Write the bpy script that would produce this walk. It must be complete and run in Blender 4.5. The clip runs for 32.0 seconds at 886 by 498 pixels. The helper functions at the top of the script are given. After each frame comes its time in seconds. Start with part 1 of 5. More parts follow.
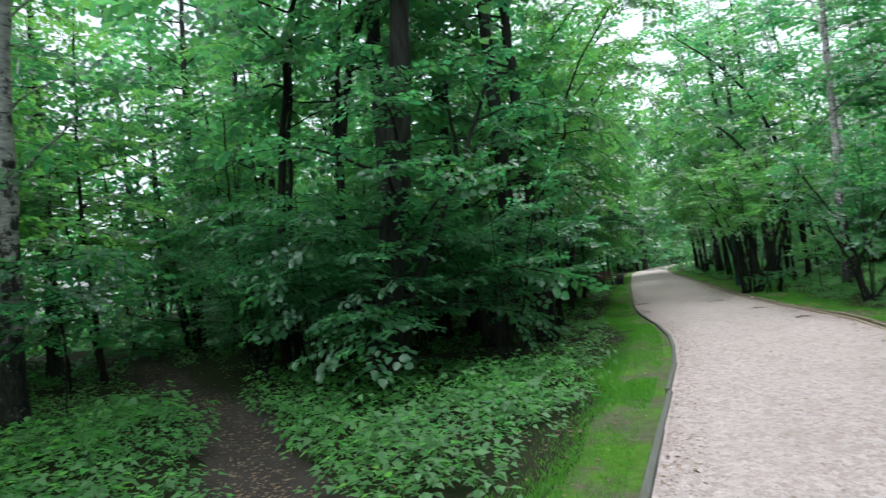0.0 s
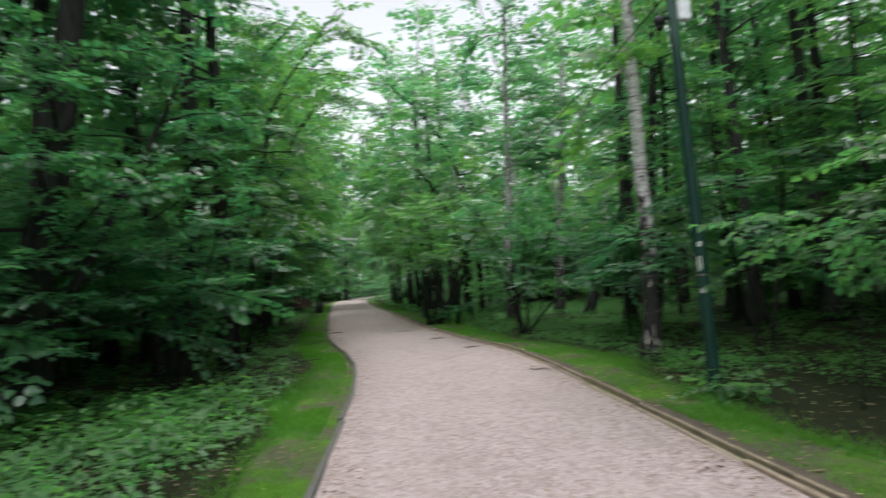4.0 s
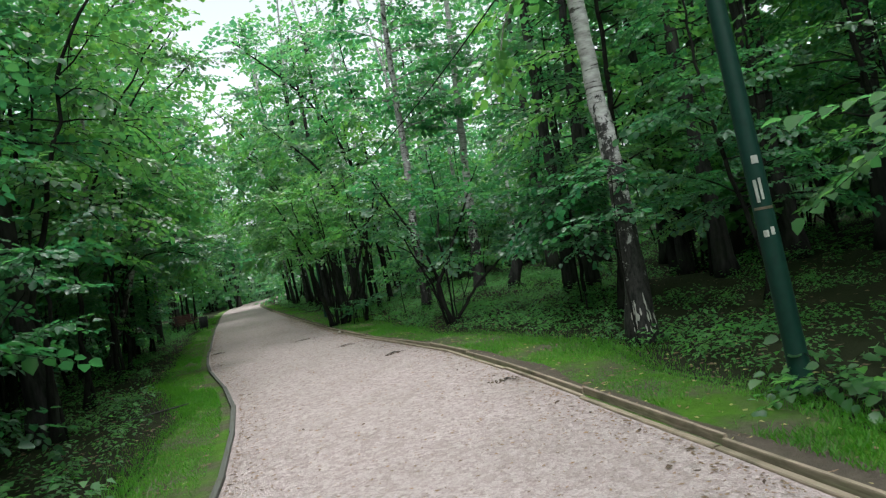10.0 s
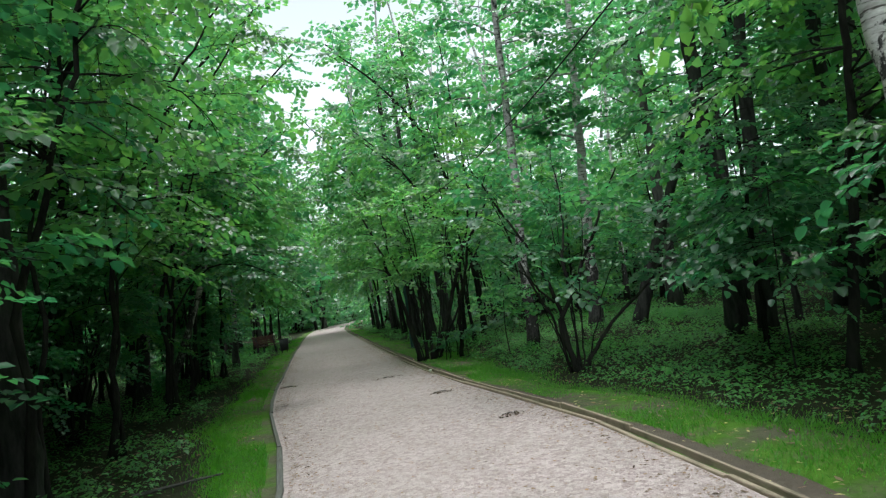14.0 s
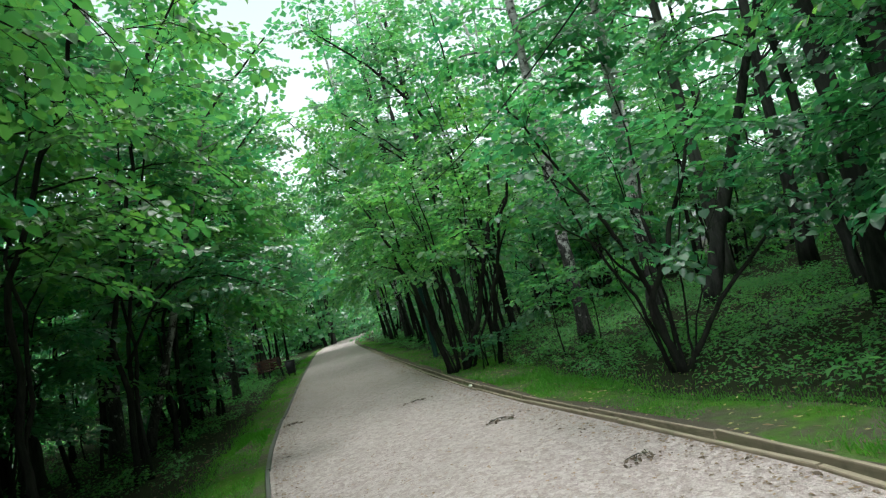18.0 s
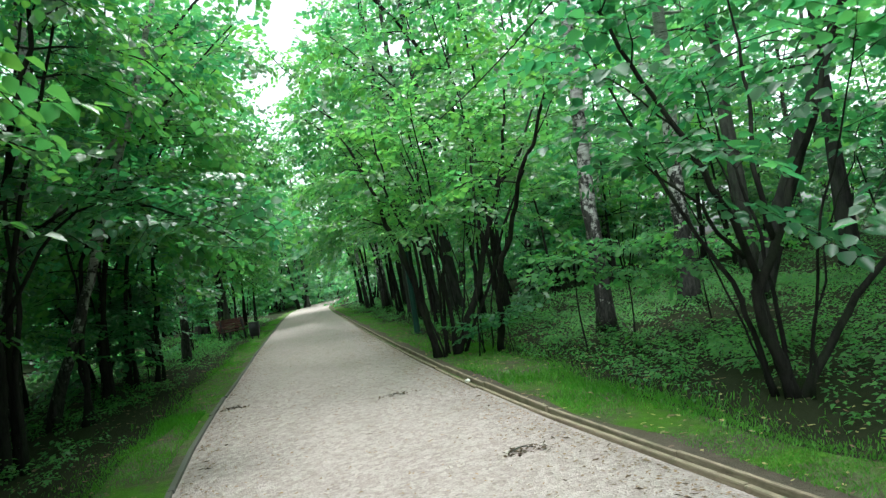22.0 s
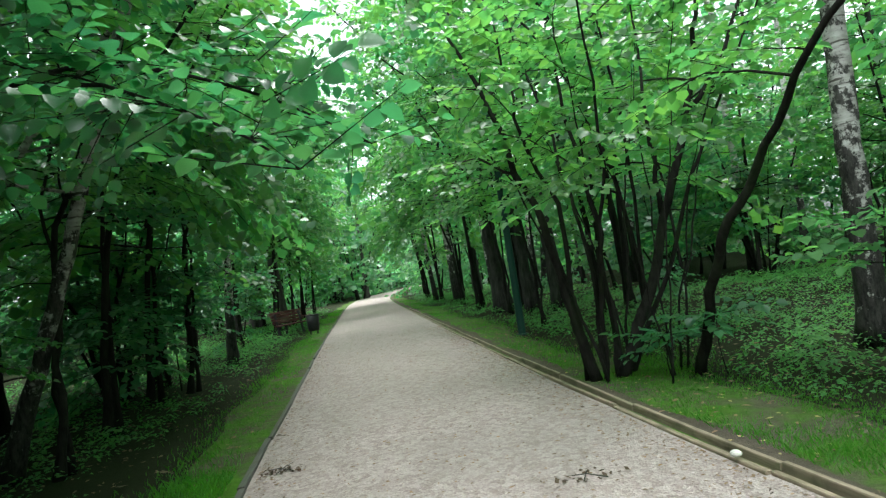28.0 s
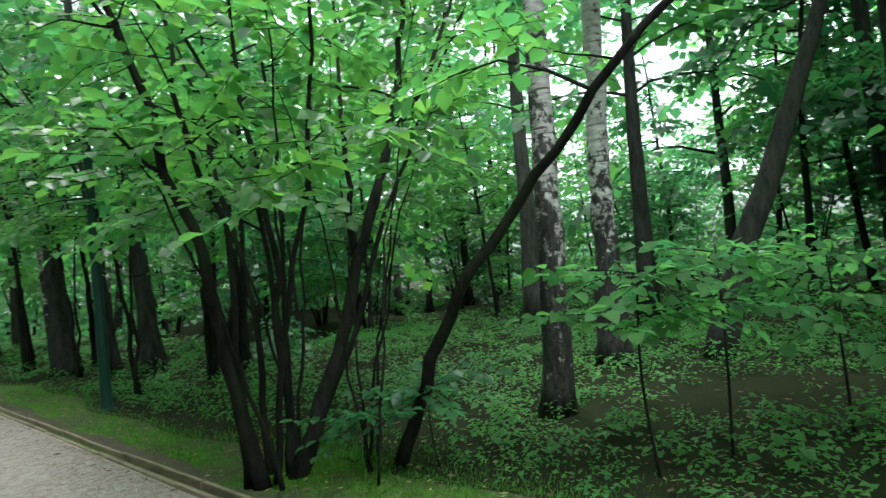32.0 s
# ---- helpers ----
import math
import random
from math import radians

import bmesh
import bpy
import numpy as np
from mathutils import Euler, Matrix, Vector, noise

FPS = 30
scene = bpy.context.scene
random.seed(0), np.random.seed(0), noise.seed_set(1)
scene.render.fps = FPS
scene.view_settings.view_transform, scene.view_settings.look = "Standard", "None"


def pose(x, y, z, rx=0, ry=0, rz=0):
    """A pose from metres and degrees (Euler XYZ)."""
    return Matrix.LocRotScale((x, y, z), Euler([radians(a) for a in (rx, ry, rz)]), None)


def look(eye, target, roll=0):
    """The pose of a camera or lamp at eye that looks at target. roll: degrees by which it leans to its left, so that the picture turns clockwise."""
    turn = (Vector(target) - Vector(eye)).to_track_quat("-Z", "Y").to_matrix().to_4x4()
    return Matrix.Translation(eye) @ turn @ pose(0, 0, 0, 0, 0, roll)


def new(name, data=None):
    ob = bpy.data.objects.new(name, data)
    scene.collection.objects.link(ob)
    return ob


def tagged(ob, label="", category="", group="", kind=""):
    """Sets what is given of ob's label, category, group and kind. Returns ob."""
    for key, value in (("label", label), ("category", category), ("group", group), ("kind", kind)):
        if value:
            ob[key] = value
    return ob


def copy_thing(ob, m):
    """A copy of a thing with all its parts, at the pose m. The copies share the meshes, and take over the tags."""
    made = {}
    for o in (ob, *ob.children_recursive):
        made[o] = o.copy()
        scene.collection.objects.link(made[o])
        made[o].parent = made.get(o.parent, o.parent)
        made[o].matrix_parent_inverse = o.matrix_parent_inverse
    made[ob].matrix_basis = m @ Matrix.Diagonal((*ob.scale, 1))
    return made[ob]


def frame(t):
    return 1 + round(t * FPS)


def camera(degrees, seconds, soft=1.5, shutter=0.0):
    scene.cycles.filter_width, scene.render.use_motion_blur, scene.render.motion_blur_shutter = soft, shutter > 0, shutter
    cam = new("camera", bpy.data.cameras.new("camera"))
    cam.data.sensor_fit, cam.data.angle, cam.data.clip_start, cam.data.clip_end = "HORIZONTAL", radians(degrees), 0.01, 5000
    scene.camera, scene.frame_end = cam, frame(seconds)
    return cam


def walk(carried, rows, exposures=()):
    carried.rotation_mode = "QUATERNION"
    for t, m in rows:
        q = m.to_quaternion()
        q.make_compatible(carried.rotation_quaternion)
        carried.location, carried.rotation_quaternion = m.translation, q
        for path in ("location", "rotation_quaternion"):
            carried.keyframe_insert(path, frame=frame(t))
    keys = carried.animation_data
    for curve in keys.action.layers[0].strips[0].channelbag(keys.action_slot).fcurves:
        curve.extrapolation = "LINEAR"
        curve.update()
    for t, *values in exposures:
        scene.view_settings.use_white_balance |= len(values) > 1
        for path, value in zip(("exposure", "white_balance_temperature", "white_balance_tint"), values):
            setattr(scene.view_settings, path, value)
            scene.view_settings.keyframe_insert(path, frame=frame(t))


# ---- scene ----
cam = camera(69.0, 32.0, 1.3, 0.3)

PATH = [
    (0, (-0.004, 0.003, 1.488), (-0.569, 1.919, 1.581), -5.9),
    (0.5, (-0.026, 0.084, 1.484), (-0.859, 1.896, 1.630), -5.1),
    (1, (-0.055, 0.102, 1.459), (-1.140, 1.776, 1.604), -6.0),
    (1.5, (-0.090, 0.096, 1.456), (-1.335, 1.658, 1.554), -5.8),
    (2, (-0.086, 0.123, 1.456), (-1.367, 1.657, 1.541), -5.6),
    (2.5, (-0.039, 0.169, 1.434), (-1.091, 1.859, 1.626), -5.1),
    (3, (0.005, 0.172, 1.444), (-0.609, 2.068, 1.612), -4.7),
    (3.5, (0.069, 0.261, 1.430), (-0.106, 2.251, 1.525), -4.8),
    (4, (0.225, 0.372, 1.424), (0.547, 2.343, 1.533), -3.0),
    (4.5, (0.289, 0.510, 1.424), (1.248, 2.263, 1.525), -2.0),
    (6.5, (0.536, 1.332, 1.411), (1.831, 2.855, 1.472), -5.8),
    (7, (0.594, 1.606, 1.411), (1.551, 3.355, 1.565), -5.9),
    (7.5, (0.589, 1.921, 1.390), (1.528, 3.682, 1.522), -3.1),
    (8, (0.552, 2.233, 1.470), (1.493, 3.996, 1.567), -5.5),
    (8.5, (0.546, 2.580, 1.465), (1.103, 4.492, 1.649), -8.5),
    (9, (0.525, 2.951, 1.447), (1.120, 4.853, 1.611), -7.4),
    (9.5, (0.594, 3.318, 1.462), (1.296, 5.188, 1.567), -8.8),
    (10, (0.687, 3.640, 1.458), (1.318, 5.537, 1.481), -10.6),
    (10.5, (0.728, 3.992, 1.471), (1.472, 5.840, 1.647), -5.4),
    (11, (0.775, 4.330, 1.471), (1.402, 6.223, 1.628), -6.4),
    (11.5, (0.815, 4.744, 1.435), (1.328, 6.674, 1.539), -7.0),
    (12, (0.811, 5.147, 1.468), (1.487, 7.029, 1.521), -7.1),
    (12.5, (0.860, 5.562, 1.470), (1.340, 7.499, 1.598), -9.6),
    (13, (0.867, 5.954, 1.471), (1.479, 7.857, 1.538), -9.5),
    (13.5, (0.927, 6.344, 1.487), (1.519, 8.250, 1.619), -7.0),
    (14, (0.981, 6.647, 1.487), (1.372, 8.602, 1.641), -8.1),
    (14.5, (0.991, 6.954, 1.549), (1.631, 8.840, 1.732), -6.4),
    (15, (1.021, 7.294, 1.552), (1.495, 9.233, 1.670), -7.8),
    (15.5, (1.005, 7.650, 1.508), (1.497, 9.587, 1.580), -7.4),
    (17.5, (1.011, 9.263, 1.451), (1.632, 11.159, 1.584), -10.5),
    (18, (1.063, 9.590, 1.463), (1.452, 11.545, 1.628), -14.0),
    (18.5, (1.084, 9.933, 1.454), (1.749, 11.814, 1.591), -10.9),
    (19, (1.110, 10.233, 1.463), (1.662, 12.152, 1.567), -13.0),
    (19.5, (1.189, 10.511, 1.457), (1.731, 12.435, 1.537), -11.2),
    (20, (1.239, 10.839, 1.460), (1.998, 12.686, 1.575), -6.5),
    (20.5, (1.278, 11.166, 1.447), (1.938, 13.053, 1.518), -8.3),
    (21, (1.320, 11.500, 1.437), (1.841, 13.430, 1.484), -8.2),
    (21.5, (1.276, 11.834, 1.451), (1.924, 13.722, 1.564), -8.0),
    (22, (1.271, 12.170, 1.440), (1.699, 14.123, 1.512), -9.1),
    (22.5, (1.303, 12.505, 1.449), (1.735, 14.457, 1.434), -9.2),
    (23, (1.269, 12.836, 1.454), (1.910, 14.729, 1.534), -7.2),
    (23.5, (1.295, 13.211, 1.461), (1.882, 15.123, 1.435), -8.0),
    (24, (1.290, 13.544, 1.421), (1.625, 15.515, 1.358), -4.7),
    (24.5, (1.205, 13.856, 1.466), (1.768, 15.774, 1.429), -3.8),
    (25, (1.139, 14.227, 1.471), (1.395, 16.208, 1.576), -7.0),
    (25.5, (1.083, 14.600, 1.457), (1.368, 16.579, 1.498), -6.0),
    (27.5, (0.902, 15.837, 1.440), (1.371, 17.780, 1.493), -6.4),
    (28, (0.937, 16.188, 1.436), (1.195, 18.170, 1.510), -8.6),
    (28.5, (0.964, 16.543, 1.420), (1.356, 18.504, 1.426), -6.8),
    (29, (0.938, 16.870, 1.457), (1.482, 18.794, 1.497), -6.3),
    (29.5, (0.958, 17.166, 1.456), (1.367, 19.117, 1.617), -6.0),
    (30, (0.935, 17.455, 1.470), (1.561, 19.347, 1.631), -3.6),
    (30.5, (0.906, 17.747, 1.506), (1.646, 19.601, 1.632), -5.4),
    (31, (0.921, 18.034, 1.486), (1.677, 19.876, 1.674), -6.3),
    (31.5, (0.928, 18.283, 1.472), (2.076, 19.917, 1.590), -4.5),
    (32, (0.957, 18.492, 1.509), (2.352, 19.923, 1.580), -5.6),
]
EXPOSURE = [
    (0.0, 1.4, 5900, 4),
    (1.0, 1.83, 5600, 8),
    (2.4, 2.25, 5700, 12),
    (3.0, 1.4, 6000, 1),
    (3.5, 1.08, 6150, 6),
    (4.2, 1.1, 6300, 12),
    (7.0, 1.2, 6200, 5),
    (8.0, 1.14, 6200, 5),
    (15.0, 1.22, 6050, 0),
    (18.0, 1.3, 6100, -4),
    (19.0, 1.45, 6100, -5),
    (20.0, 1.78, 6000, -7),
    (21.5, 1.84, 6050, -6),
    (23.0, 1.92, 6150, -8),
    (25.0, 1.88, 6200, -7),
    (28.0, 1.98, 6150, -3),
    (30.5, 1.76, 6100, 4),
    (32.0, 2.0, 6100, -1),
]
walk(cam, [(t, look(eye, target, roll)) for t, eye, target, roll in PATH], EXPOSURE)

# ---- sky and light: an overcast day ----
SUN_ELEV, SUN_TURN = radians(58), radians(200)
world = bpy.data.worlds.new("overcast_sky")
scene.world = world
world.use_nodes = True
wn, wl = world.node_tree.nodes, world.node_tree.links
sky = wn.new("ShaderNodeTexSky")
sky.sky_type = "NISHITA"
sky.sun_disc = False
sky.sun_elevation, sky.sun_rotation = SUN_ELEV, SUN_TURN
sky.air_density, sky.dust_density = 1.0, 4.0
pale = wn.new("ShaderNodeHueSaturation")
pale.inputs["Saturation"].default_value = 0.14
wl.new(sky.outputs[0], pale.inputs["Color"])
wl.new(pale.outputs[0], wn["Background"].inputs["Color"])
wn["Background"].inputs["Strength"].default_value = 0.15
sun_data = bpy.data.lights.new("sun", "SUN")
sun_data.energy, sun_data.angle, sun_data.color = 1.2, radians(25), (1.0, 0.96, 0.9)
sun = new("sun", sun_data)
sun.matrix_world = pose(0, 0, 30, 90 - math.degrees(SUN_ELEV), 0, 160)

# ---- materials ----


def material(name, rough=0.8, spec=0.3):
    m = bpy.data.materials.new(name)
    m.use_nodes = True
    n, l = m.node_tree.nodes, m.node_tree.links
    b = n["Principled BSDF"]
    b.inputs["Roughness"].default_value = rough
    b.inputs["Specular IOR Level"].default_value = spec
    return m, n, l, b


def ramp(n, l, source, stops):
    r = n.new("ShaderNodeValToRGB")
    while len(r.color_ramp.elements) < len(stops):
        r.color_ramp.elements.new(0.5)
    for e, (p, c) in zip(r.color_ramp.elements, stops):
        e.position, e.color = p, (*c, 1)
    l.new(source, r.inputs[0])
    return r.outputs["Color"]


def coords(n, l, scale=(1, 1, 1)):
    c, m = n.new("ShaderNodeTexCoord"), n.new("ShaderNodeMapping")
    m.inputs["Scale"].default_value = scale
    l.new(c.outputs["Object"], m.inputs["Vector"])
    return m.outputs["Vector"]


def noise_tex(n, l, vec, scale, detail=4, rough=0.6):
    t = n.new("ShaderNodeTexNoise")
    t.inputs["Scale"].default_value, t.inputs["Detail"].default_value, t.inputs["Roughness"].default_value = scale, detail, rough
    l.new(vec, t.inputs["Vector"])
    return t.outputs["Fac"]


def mixed(n, l, fac, a, b, mode="MIX"):
    m = n.new("ShaderNodeMix")
    m.data_type, m.blend_type = "RGBA", mode
    for sock, v in ((m.inputs["Factor"], fac), (m.inputs[6], a), (m.inputs[7], b)):
        if isinstance(v, (int, float)):
            sock.default_value = v
        elif isinstance(v, tuple):
            sock.default_value = (*v, 1)
        else:
            l.new(v, sock)
    return m.outputs[2]


def bump(n, l, b, height, strength, distance=0.02):
    u = n.new("ShaderNodeBump")
    u.inputs["Strength"].default_value, u.inputs["Distance"].default_value = strength, distance
    l.new(height, u.inputs["Height"])
    l.new(u.outputs[0], b.inputs["Normal"])


def leaf_material(name, dark, light, passing, gloss=0.33, spread=0.45, spec=0.75):
    """Leaf: a green that differs leaf by leaf and bough by bough, light that passes them, a waxy sheen."""
    m, n, l, b = material(name, gloss, spec)
    g = n.new("ShaderNodeNewGeometry")
    v = coords(n, l)
    one = g.outputs["Random Per Island"]
    col = ramp(n, l, one, [(0.0, dark), (0.7, light), (1.0, tuple(c * 1.25 for c in light))])
    patch = noise_tex(n, l, v, 1.3, 2)
    col = mixed(n, l, patch, col, tuple((a + c) * 0.5 for a, c in zip(dark, light)))
    l.new(col, b.inputs["Base Color"])
    fine = noise_tex(n, l, v, 60, 2)
    bump(n, l, b, fine, 0.25, 0.01)
    t = n.new("ShaderNodeBsdfTranslucent")
    r, gr, bl = passing
    deep, warm = (r * 0.55, gr * (1 - spread * 0.7), bl * 1.15), (r * (1 + spread * 1.3), gr * (1 + spread * 0.25), bl * 0.8)
    glow = ramp(n, l, one, [(0.0, deep), (0.55, passing), (1.0, warm)])
    clump = ramp(n, l, noise_tex(n, l, v, 0.8, 3), [(0.35, deep), (0.65, warm)])
    l.new(mixed(n, l, 0.4, glow, clump), t.inputs["Color"])
    mix = n.new("ShaderNodeMixShader")
    mix.inputs[0].default_value = 0.47
    l.new(b.outputs[0], mix.inputs[1])
    l.new(t.outputs[0], mix.inputs[2])
    l.new(mix.outputs[0], n["Material Output"].inputs["Surface"])
    return m


LEAF = leaf_material("hazel_leaf", (0.015, 0.058, 0.032), (0.042, 0.112, 0.05), (0.112, 0.44, 0.125))
LEAF_LIME = leaf_material("linden_leaf", (0.018, 0.062, 0.027), (0.056, 0.125, 0.044), (0.205, 0.60, 0.12))
LEAF_HIGH = leaf_material("canopy_leaf", (0.017, 0.058, 0.032), (0.048, 0.112, 0.05), (0.175, 0.56, 0.16))
LEAF_HERB = leaf_material("herb_leaf", (0.022, 0.09, 0.026), (0.07, 0.19, 0.045), (0.14, 0.48, 0.085), 0.6)
LEAF_BROAD = leaf_material("broad_leaf", (0.028, 0.095, 0.034), (0.07, 0.165, 0.055), (0.19, 0.58, 0.15), 0.55, spec=0.35)
LEAF_GRASS = leaf_material("grass_blade", (0.033, 0.128, 0.01), (0.082, 0.225, 0.015), (0.11, 0.42, 0.018), 0.55)


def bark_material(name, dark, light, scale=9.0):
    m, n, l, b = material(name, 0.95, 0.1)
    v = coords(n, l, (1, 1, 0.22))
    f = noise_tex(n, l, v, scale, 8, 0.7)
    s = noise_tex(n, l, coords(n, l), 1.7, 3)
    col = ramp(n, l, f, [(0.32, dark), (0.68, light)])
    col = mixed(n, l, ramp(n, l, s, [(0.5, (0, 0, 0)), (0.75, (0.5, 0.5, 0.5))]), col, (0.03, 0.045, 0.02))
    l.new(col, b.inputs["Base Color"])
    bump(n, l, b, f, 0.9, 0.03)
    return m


BARK = bark_material("rough_bark", (0.008, 0.008, 0.0078), (0.05, 0.049, 0.046))
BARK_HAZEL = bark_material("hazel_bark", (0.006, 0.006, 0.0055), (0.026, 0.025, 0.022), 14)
BARK_GREY = bark_material("grey_bark", (0.02, 0.02, 0.018), (0.10, 0.098, 0.09), 7)


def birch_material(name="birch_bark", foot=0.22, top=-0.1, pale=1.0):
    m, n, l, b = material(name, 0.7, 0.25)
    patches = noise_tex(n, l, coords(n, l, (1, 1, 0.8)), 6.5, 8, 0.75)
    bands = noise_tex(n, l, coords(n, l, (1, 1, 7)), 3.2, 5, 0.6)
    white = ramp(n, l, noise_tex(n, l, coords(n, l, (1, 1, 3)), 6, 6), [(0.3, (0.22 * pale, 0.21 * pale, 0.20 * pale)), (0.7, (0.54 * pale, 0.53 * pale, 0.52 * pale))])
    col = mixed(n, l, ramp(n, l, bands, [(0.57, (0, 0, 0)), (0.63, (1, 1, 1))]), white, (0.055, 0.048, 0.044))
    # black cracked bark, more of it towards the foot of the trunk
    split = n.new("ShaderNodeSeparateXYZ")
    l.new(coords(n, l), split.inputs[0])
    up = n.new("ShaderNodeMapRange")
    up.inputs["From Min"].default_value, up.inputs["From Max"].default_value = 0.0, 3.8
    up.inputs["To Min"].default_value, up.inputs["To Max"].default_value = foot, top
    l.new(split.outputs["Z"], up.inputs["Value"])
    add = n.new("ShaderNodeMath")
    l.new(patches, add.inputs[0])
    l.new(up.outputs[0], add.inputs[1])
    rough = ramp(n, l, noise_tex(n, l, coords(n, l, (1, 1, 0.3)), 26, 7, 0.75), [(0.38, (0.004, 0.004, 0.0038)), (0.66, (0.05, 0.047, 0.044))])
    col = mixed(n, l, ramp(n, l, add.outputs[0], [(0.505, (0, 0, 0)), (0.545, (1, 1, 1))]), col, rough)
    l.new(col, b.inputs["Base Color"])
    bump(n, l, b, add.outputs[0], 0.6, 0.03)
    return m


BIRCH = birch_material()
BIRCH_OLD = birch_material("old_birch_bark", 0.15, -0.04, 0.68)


def path_material():
    m, n, l, b = material("crushed_stone", 0.92, 0.2)
    v = coords(n, l)
    vor = n.new("ShaderNodeTexVoronoi")
    vor.inputs["Scale"].default_value = 68
    l.new(v, vor.inputs["Vector"])
    chips = ramp(n, l, vor.outputs["Color"], [(0.0, (0.175, 0.134, 0.13)), (0.4, (0.3, 0.238, 0.235)), (1.0, (0.44, 0.365, 0.365))])
    lumps = n.new("ShaderNodeTexVoronoi")
    lumps.inputs["Scale"].default_value = 21
    l.new(v, lumps.inputs["Vector"])
    chips = mixed(n, l, 0.4, chips, ramp(n, l, lumps.outputs["Color"], [(0.15, (0.155, 0.12, 0.115)), (0.45, (0.295, 0.235, 0.232)), (0.9, (0.46, 0.385, 0.385))]))
    broad = noise_tex(n, l, v, 0.55, 5)
    col = mixed(n, l, ramp(n, l, broad, [(0.35, (0, 0, 0)), (0.75, (0.45, 0.45, 0.45))]), chips, (0.27, 0.23, 0.215))
    dirt = noise_tex(n, l, v, 2.6, 6, 0.7)
    col = mixed(n, l, ramp(n, l, dirt, [(0.6, (0, 0, 0)), (0.74, (0.45, 0.45, 0.45))]), col, (0.15, 0.11, 0.095))
    damp = noise_tex(n, l, coords(n, l, (1, 0.45, 1)), 1.3, 6, 0.65)
    col = mixed(n, l, ramp(n, l, damp, [(0.5, (0, 0, 0)), (0.68, (0.28, 0.28, 0.28))]), col, (0.2, 0.165, 0.15))
    l.new(col, b.inputs["Base Color"])
    bump(n, l, b, vor.outputs["Distance"], 0.6, 0.012)
    return m


PATH_MAT = path_material()


def soil_material(name, a, bcol, c):
    m, n, l, b = material(name, 0.98, 0.1)
    v = coords(n, l)
    col = ramp(n, l, noise_tex(n, l, v, 5, 8, 0.75), [(0.3, a), (0.55, bcol), (0.75, c)])
    l.new(mixed(n, l, noise_tex(n, l, v, 0.6, 3), col, bcol), b.inputs["Base Color"])
    bump(n, l, b, noise_tex(n, l, v, 24, 6, 0.7), 0.8, 0.03)
    return m


SOIL = soil_material("forest_soil", (0.01, 0.012, 0.006), (0.02, 0.024, 0.011), (0.05, 0.038, 0.024))


def verge_material():
    m, n, l, b = material("mossy_verge", 0.98, 0.1)
    v = coords(n, l)
    moss = ramp(n, l, noise_tex(n, l, v, 7, 8, 0.75), [(0.3, (0.034, 0.078, 0.009)), (0.55, (0.062, 0.142, 0.014)), (0.75, (0.1, 0.185, 0.022))])
    earth = ramp(n, l, noise_tex(n, l, v, 11, 8, 0.75), [(0.3, (0.04, 0.034, 0.027)), (0.7, (0.125, 0.105, 0.085))])
    where = ramp(n, l, noise_tex(n, l, v, 1.1, 5, 0.7), [(0.44, (0, 0, 0)), (0.58, (0.85, 0.85, 0.85))])
    l.new(mixed(n, l, where, moss, earth), b.inputs["Base Color"])
    bump(n, l, b, noise_tex(n, l, v, 26, 6, 0.7), 0.9, 0.03)
    return m


VERGE = verge_material()
KERB_SOIL = soil_material("kerb_side_soil", (0.04, 0.033, 0.027), (0.085, 0.07, 0.056), (0.16, 0.135, 0.11))
TRAIL = soil_material("trodden_earth", (0.015, 0.012, 0.011), (0.038, 0.031, 0.028), (0.10, 0.085, 0.077))


def wood_material(name, a, bcol, gloss=0.8):
    m, n, l, b = material(name, gloss, 0.2)
    v = coords(n, l, (12, 12, 12))
    g = noise_tex(n, l, coords(n, l, (30, 1.5, 30)), 2, 6)
    o = n.new("ShaderNodeObjectInfo")
    col = ramp(n, l, g, [(0.3, a), (0.7, bcol)])
    col = mixed(n, l, o.outputs["Random"], col, tuple(x * 0.7 for x in bcol))
    col = mixed(n, l, ramp(n, l, noise_tex(n, l, v, 0.25, 5), [(0.5, (0, 0, 0)), (0.7, (0.7, 0.7, 0.7))]), col, (0.07, 0.065, 0.04))
    l.new(col, b.inputs["Base Color"])
    bump(n, l, b, g, 0.4, 0.01)
    return m


KERB_WOOD = wood_material("weathered_kerb", (0.14, 0.108, 0.08), (0.34, 0.275, 0.205))
KERB_DARK = wood_material("old_grey_edging", (0.045, 0.046, 0.042), (0.12, 0.12, 0.11))
BENCH_WOOD = wood_material("red_brown_boards", (0.024, 0.007, 0.007), (0.045, 0.013, 0.012), 0.5)
YELLOWED = leaf_material("yellowed_leaf", (0.3, 0.29, 0.1), (0.55, 0.5, 0.24), (0.3, 0.26, 0.08), 0.6)
CHIP = leaf_material("dry_chips", (0.1, 0.066, 0.048), (0.27, 0.2, 0.135), (0.2, 0.13, 0.07), 0.8)

BARK_CHIP = leaf_material("bark_pieces", (0.045, 0.03, 0.022), (0.14, 0.098, 0.07), (0.06, 0.04, 0.025), 0.9)


def plain(name, col, rough, metal=0.0):
    m, n, l, b = material(name, rough, 0.25)
    f = noise_tex(n, l, coords(n, l), 14, 5)
    l.new(ramp(n, l, f, [(0.3, tuple(c * 0.7 for c in col)), (0.7, col)]), b.inputs["Base Color"])
    b.inputs["Metallic"].default_value = metal
    bump(n, l, b, f, 0.15, 0.005)
    return m


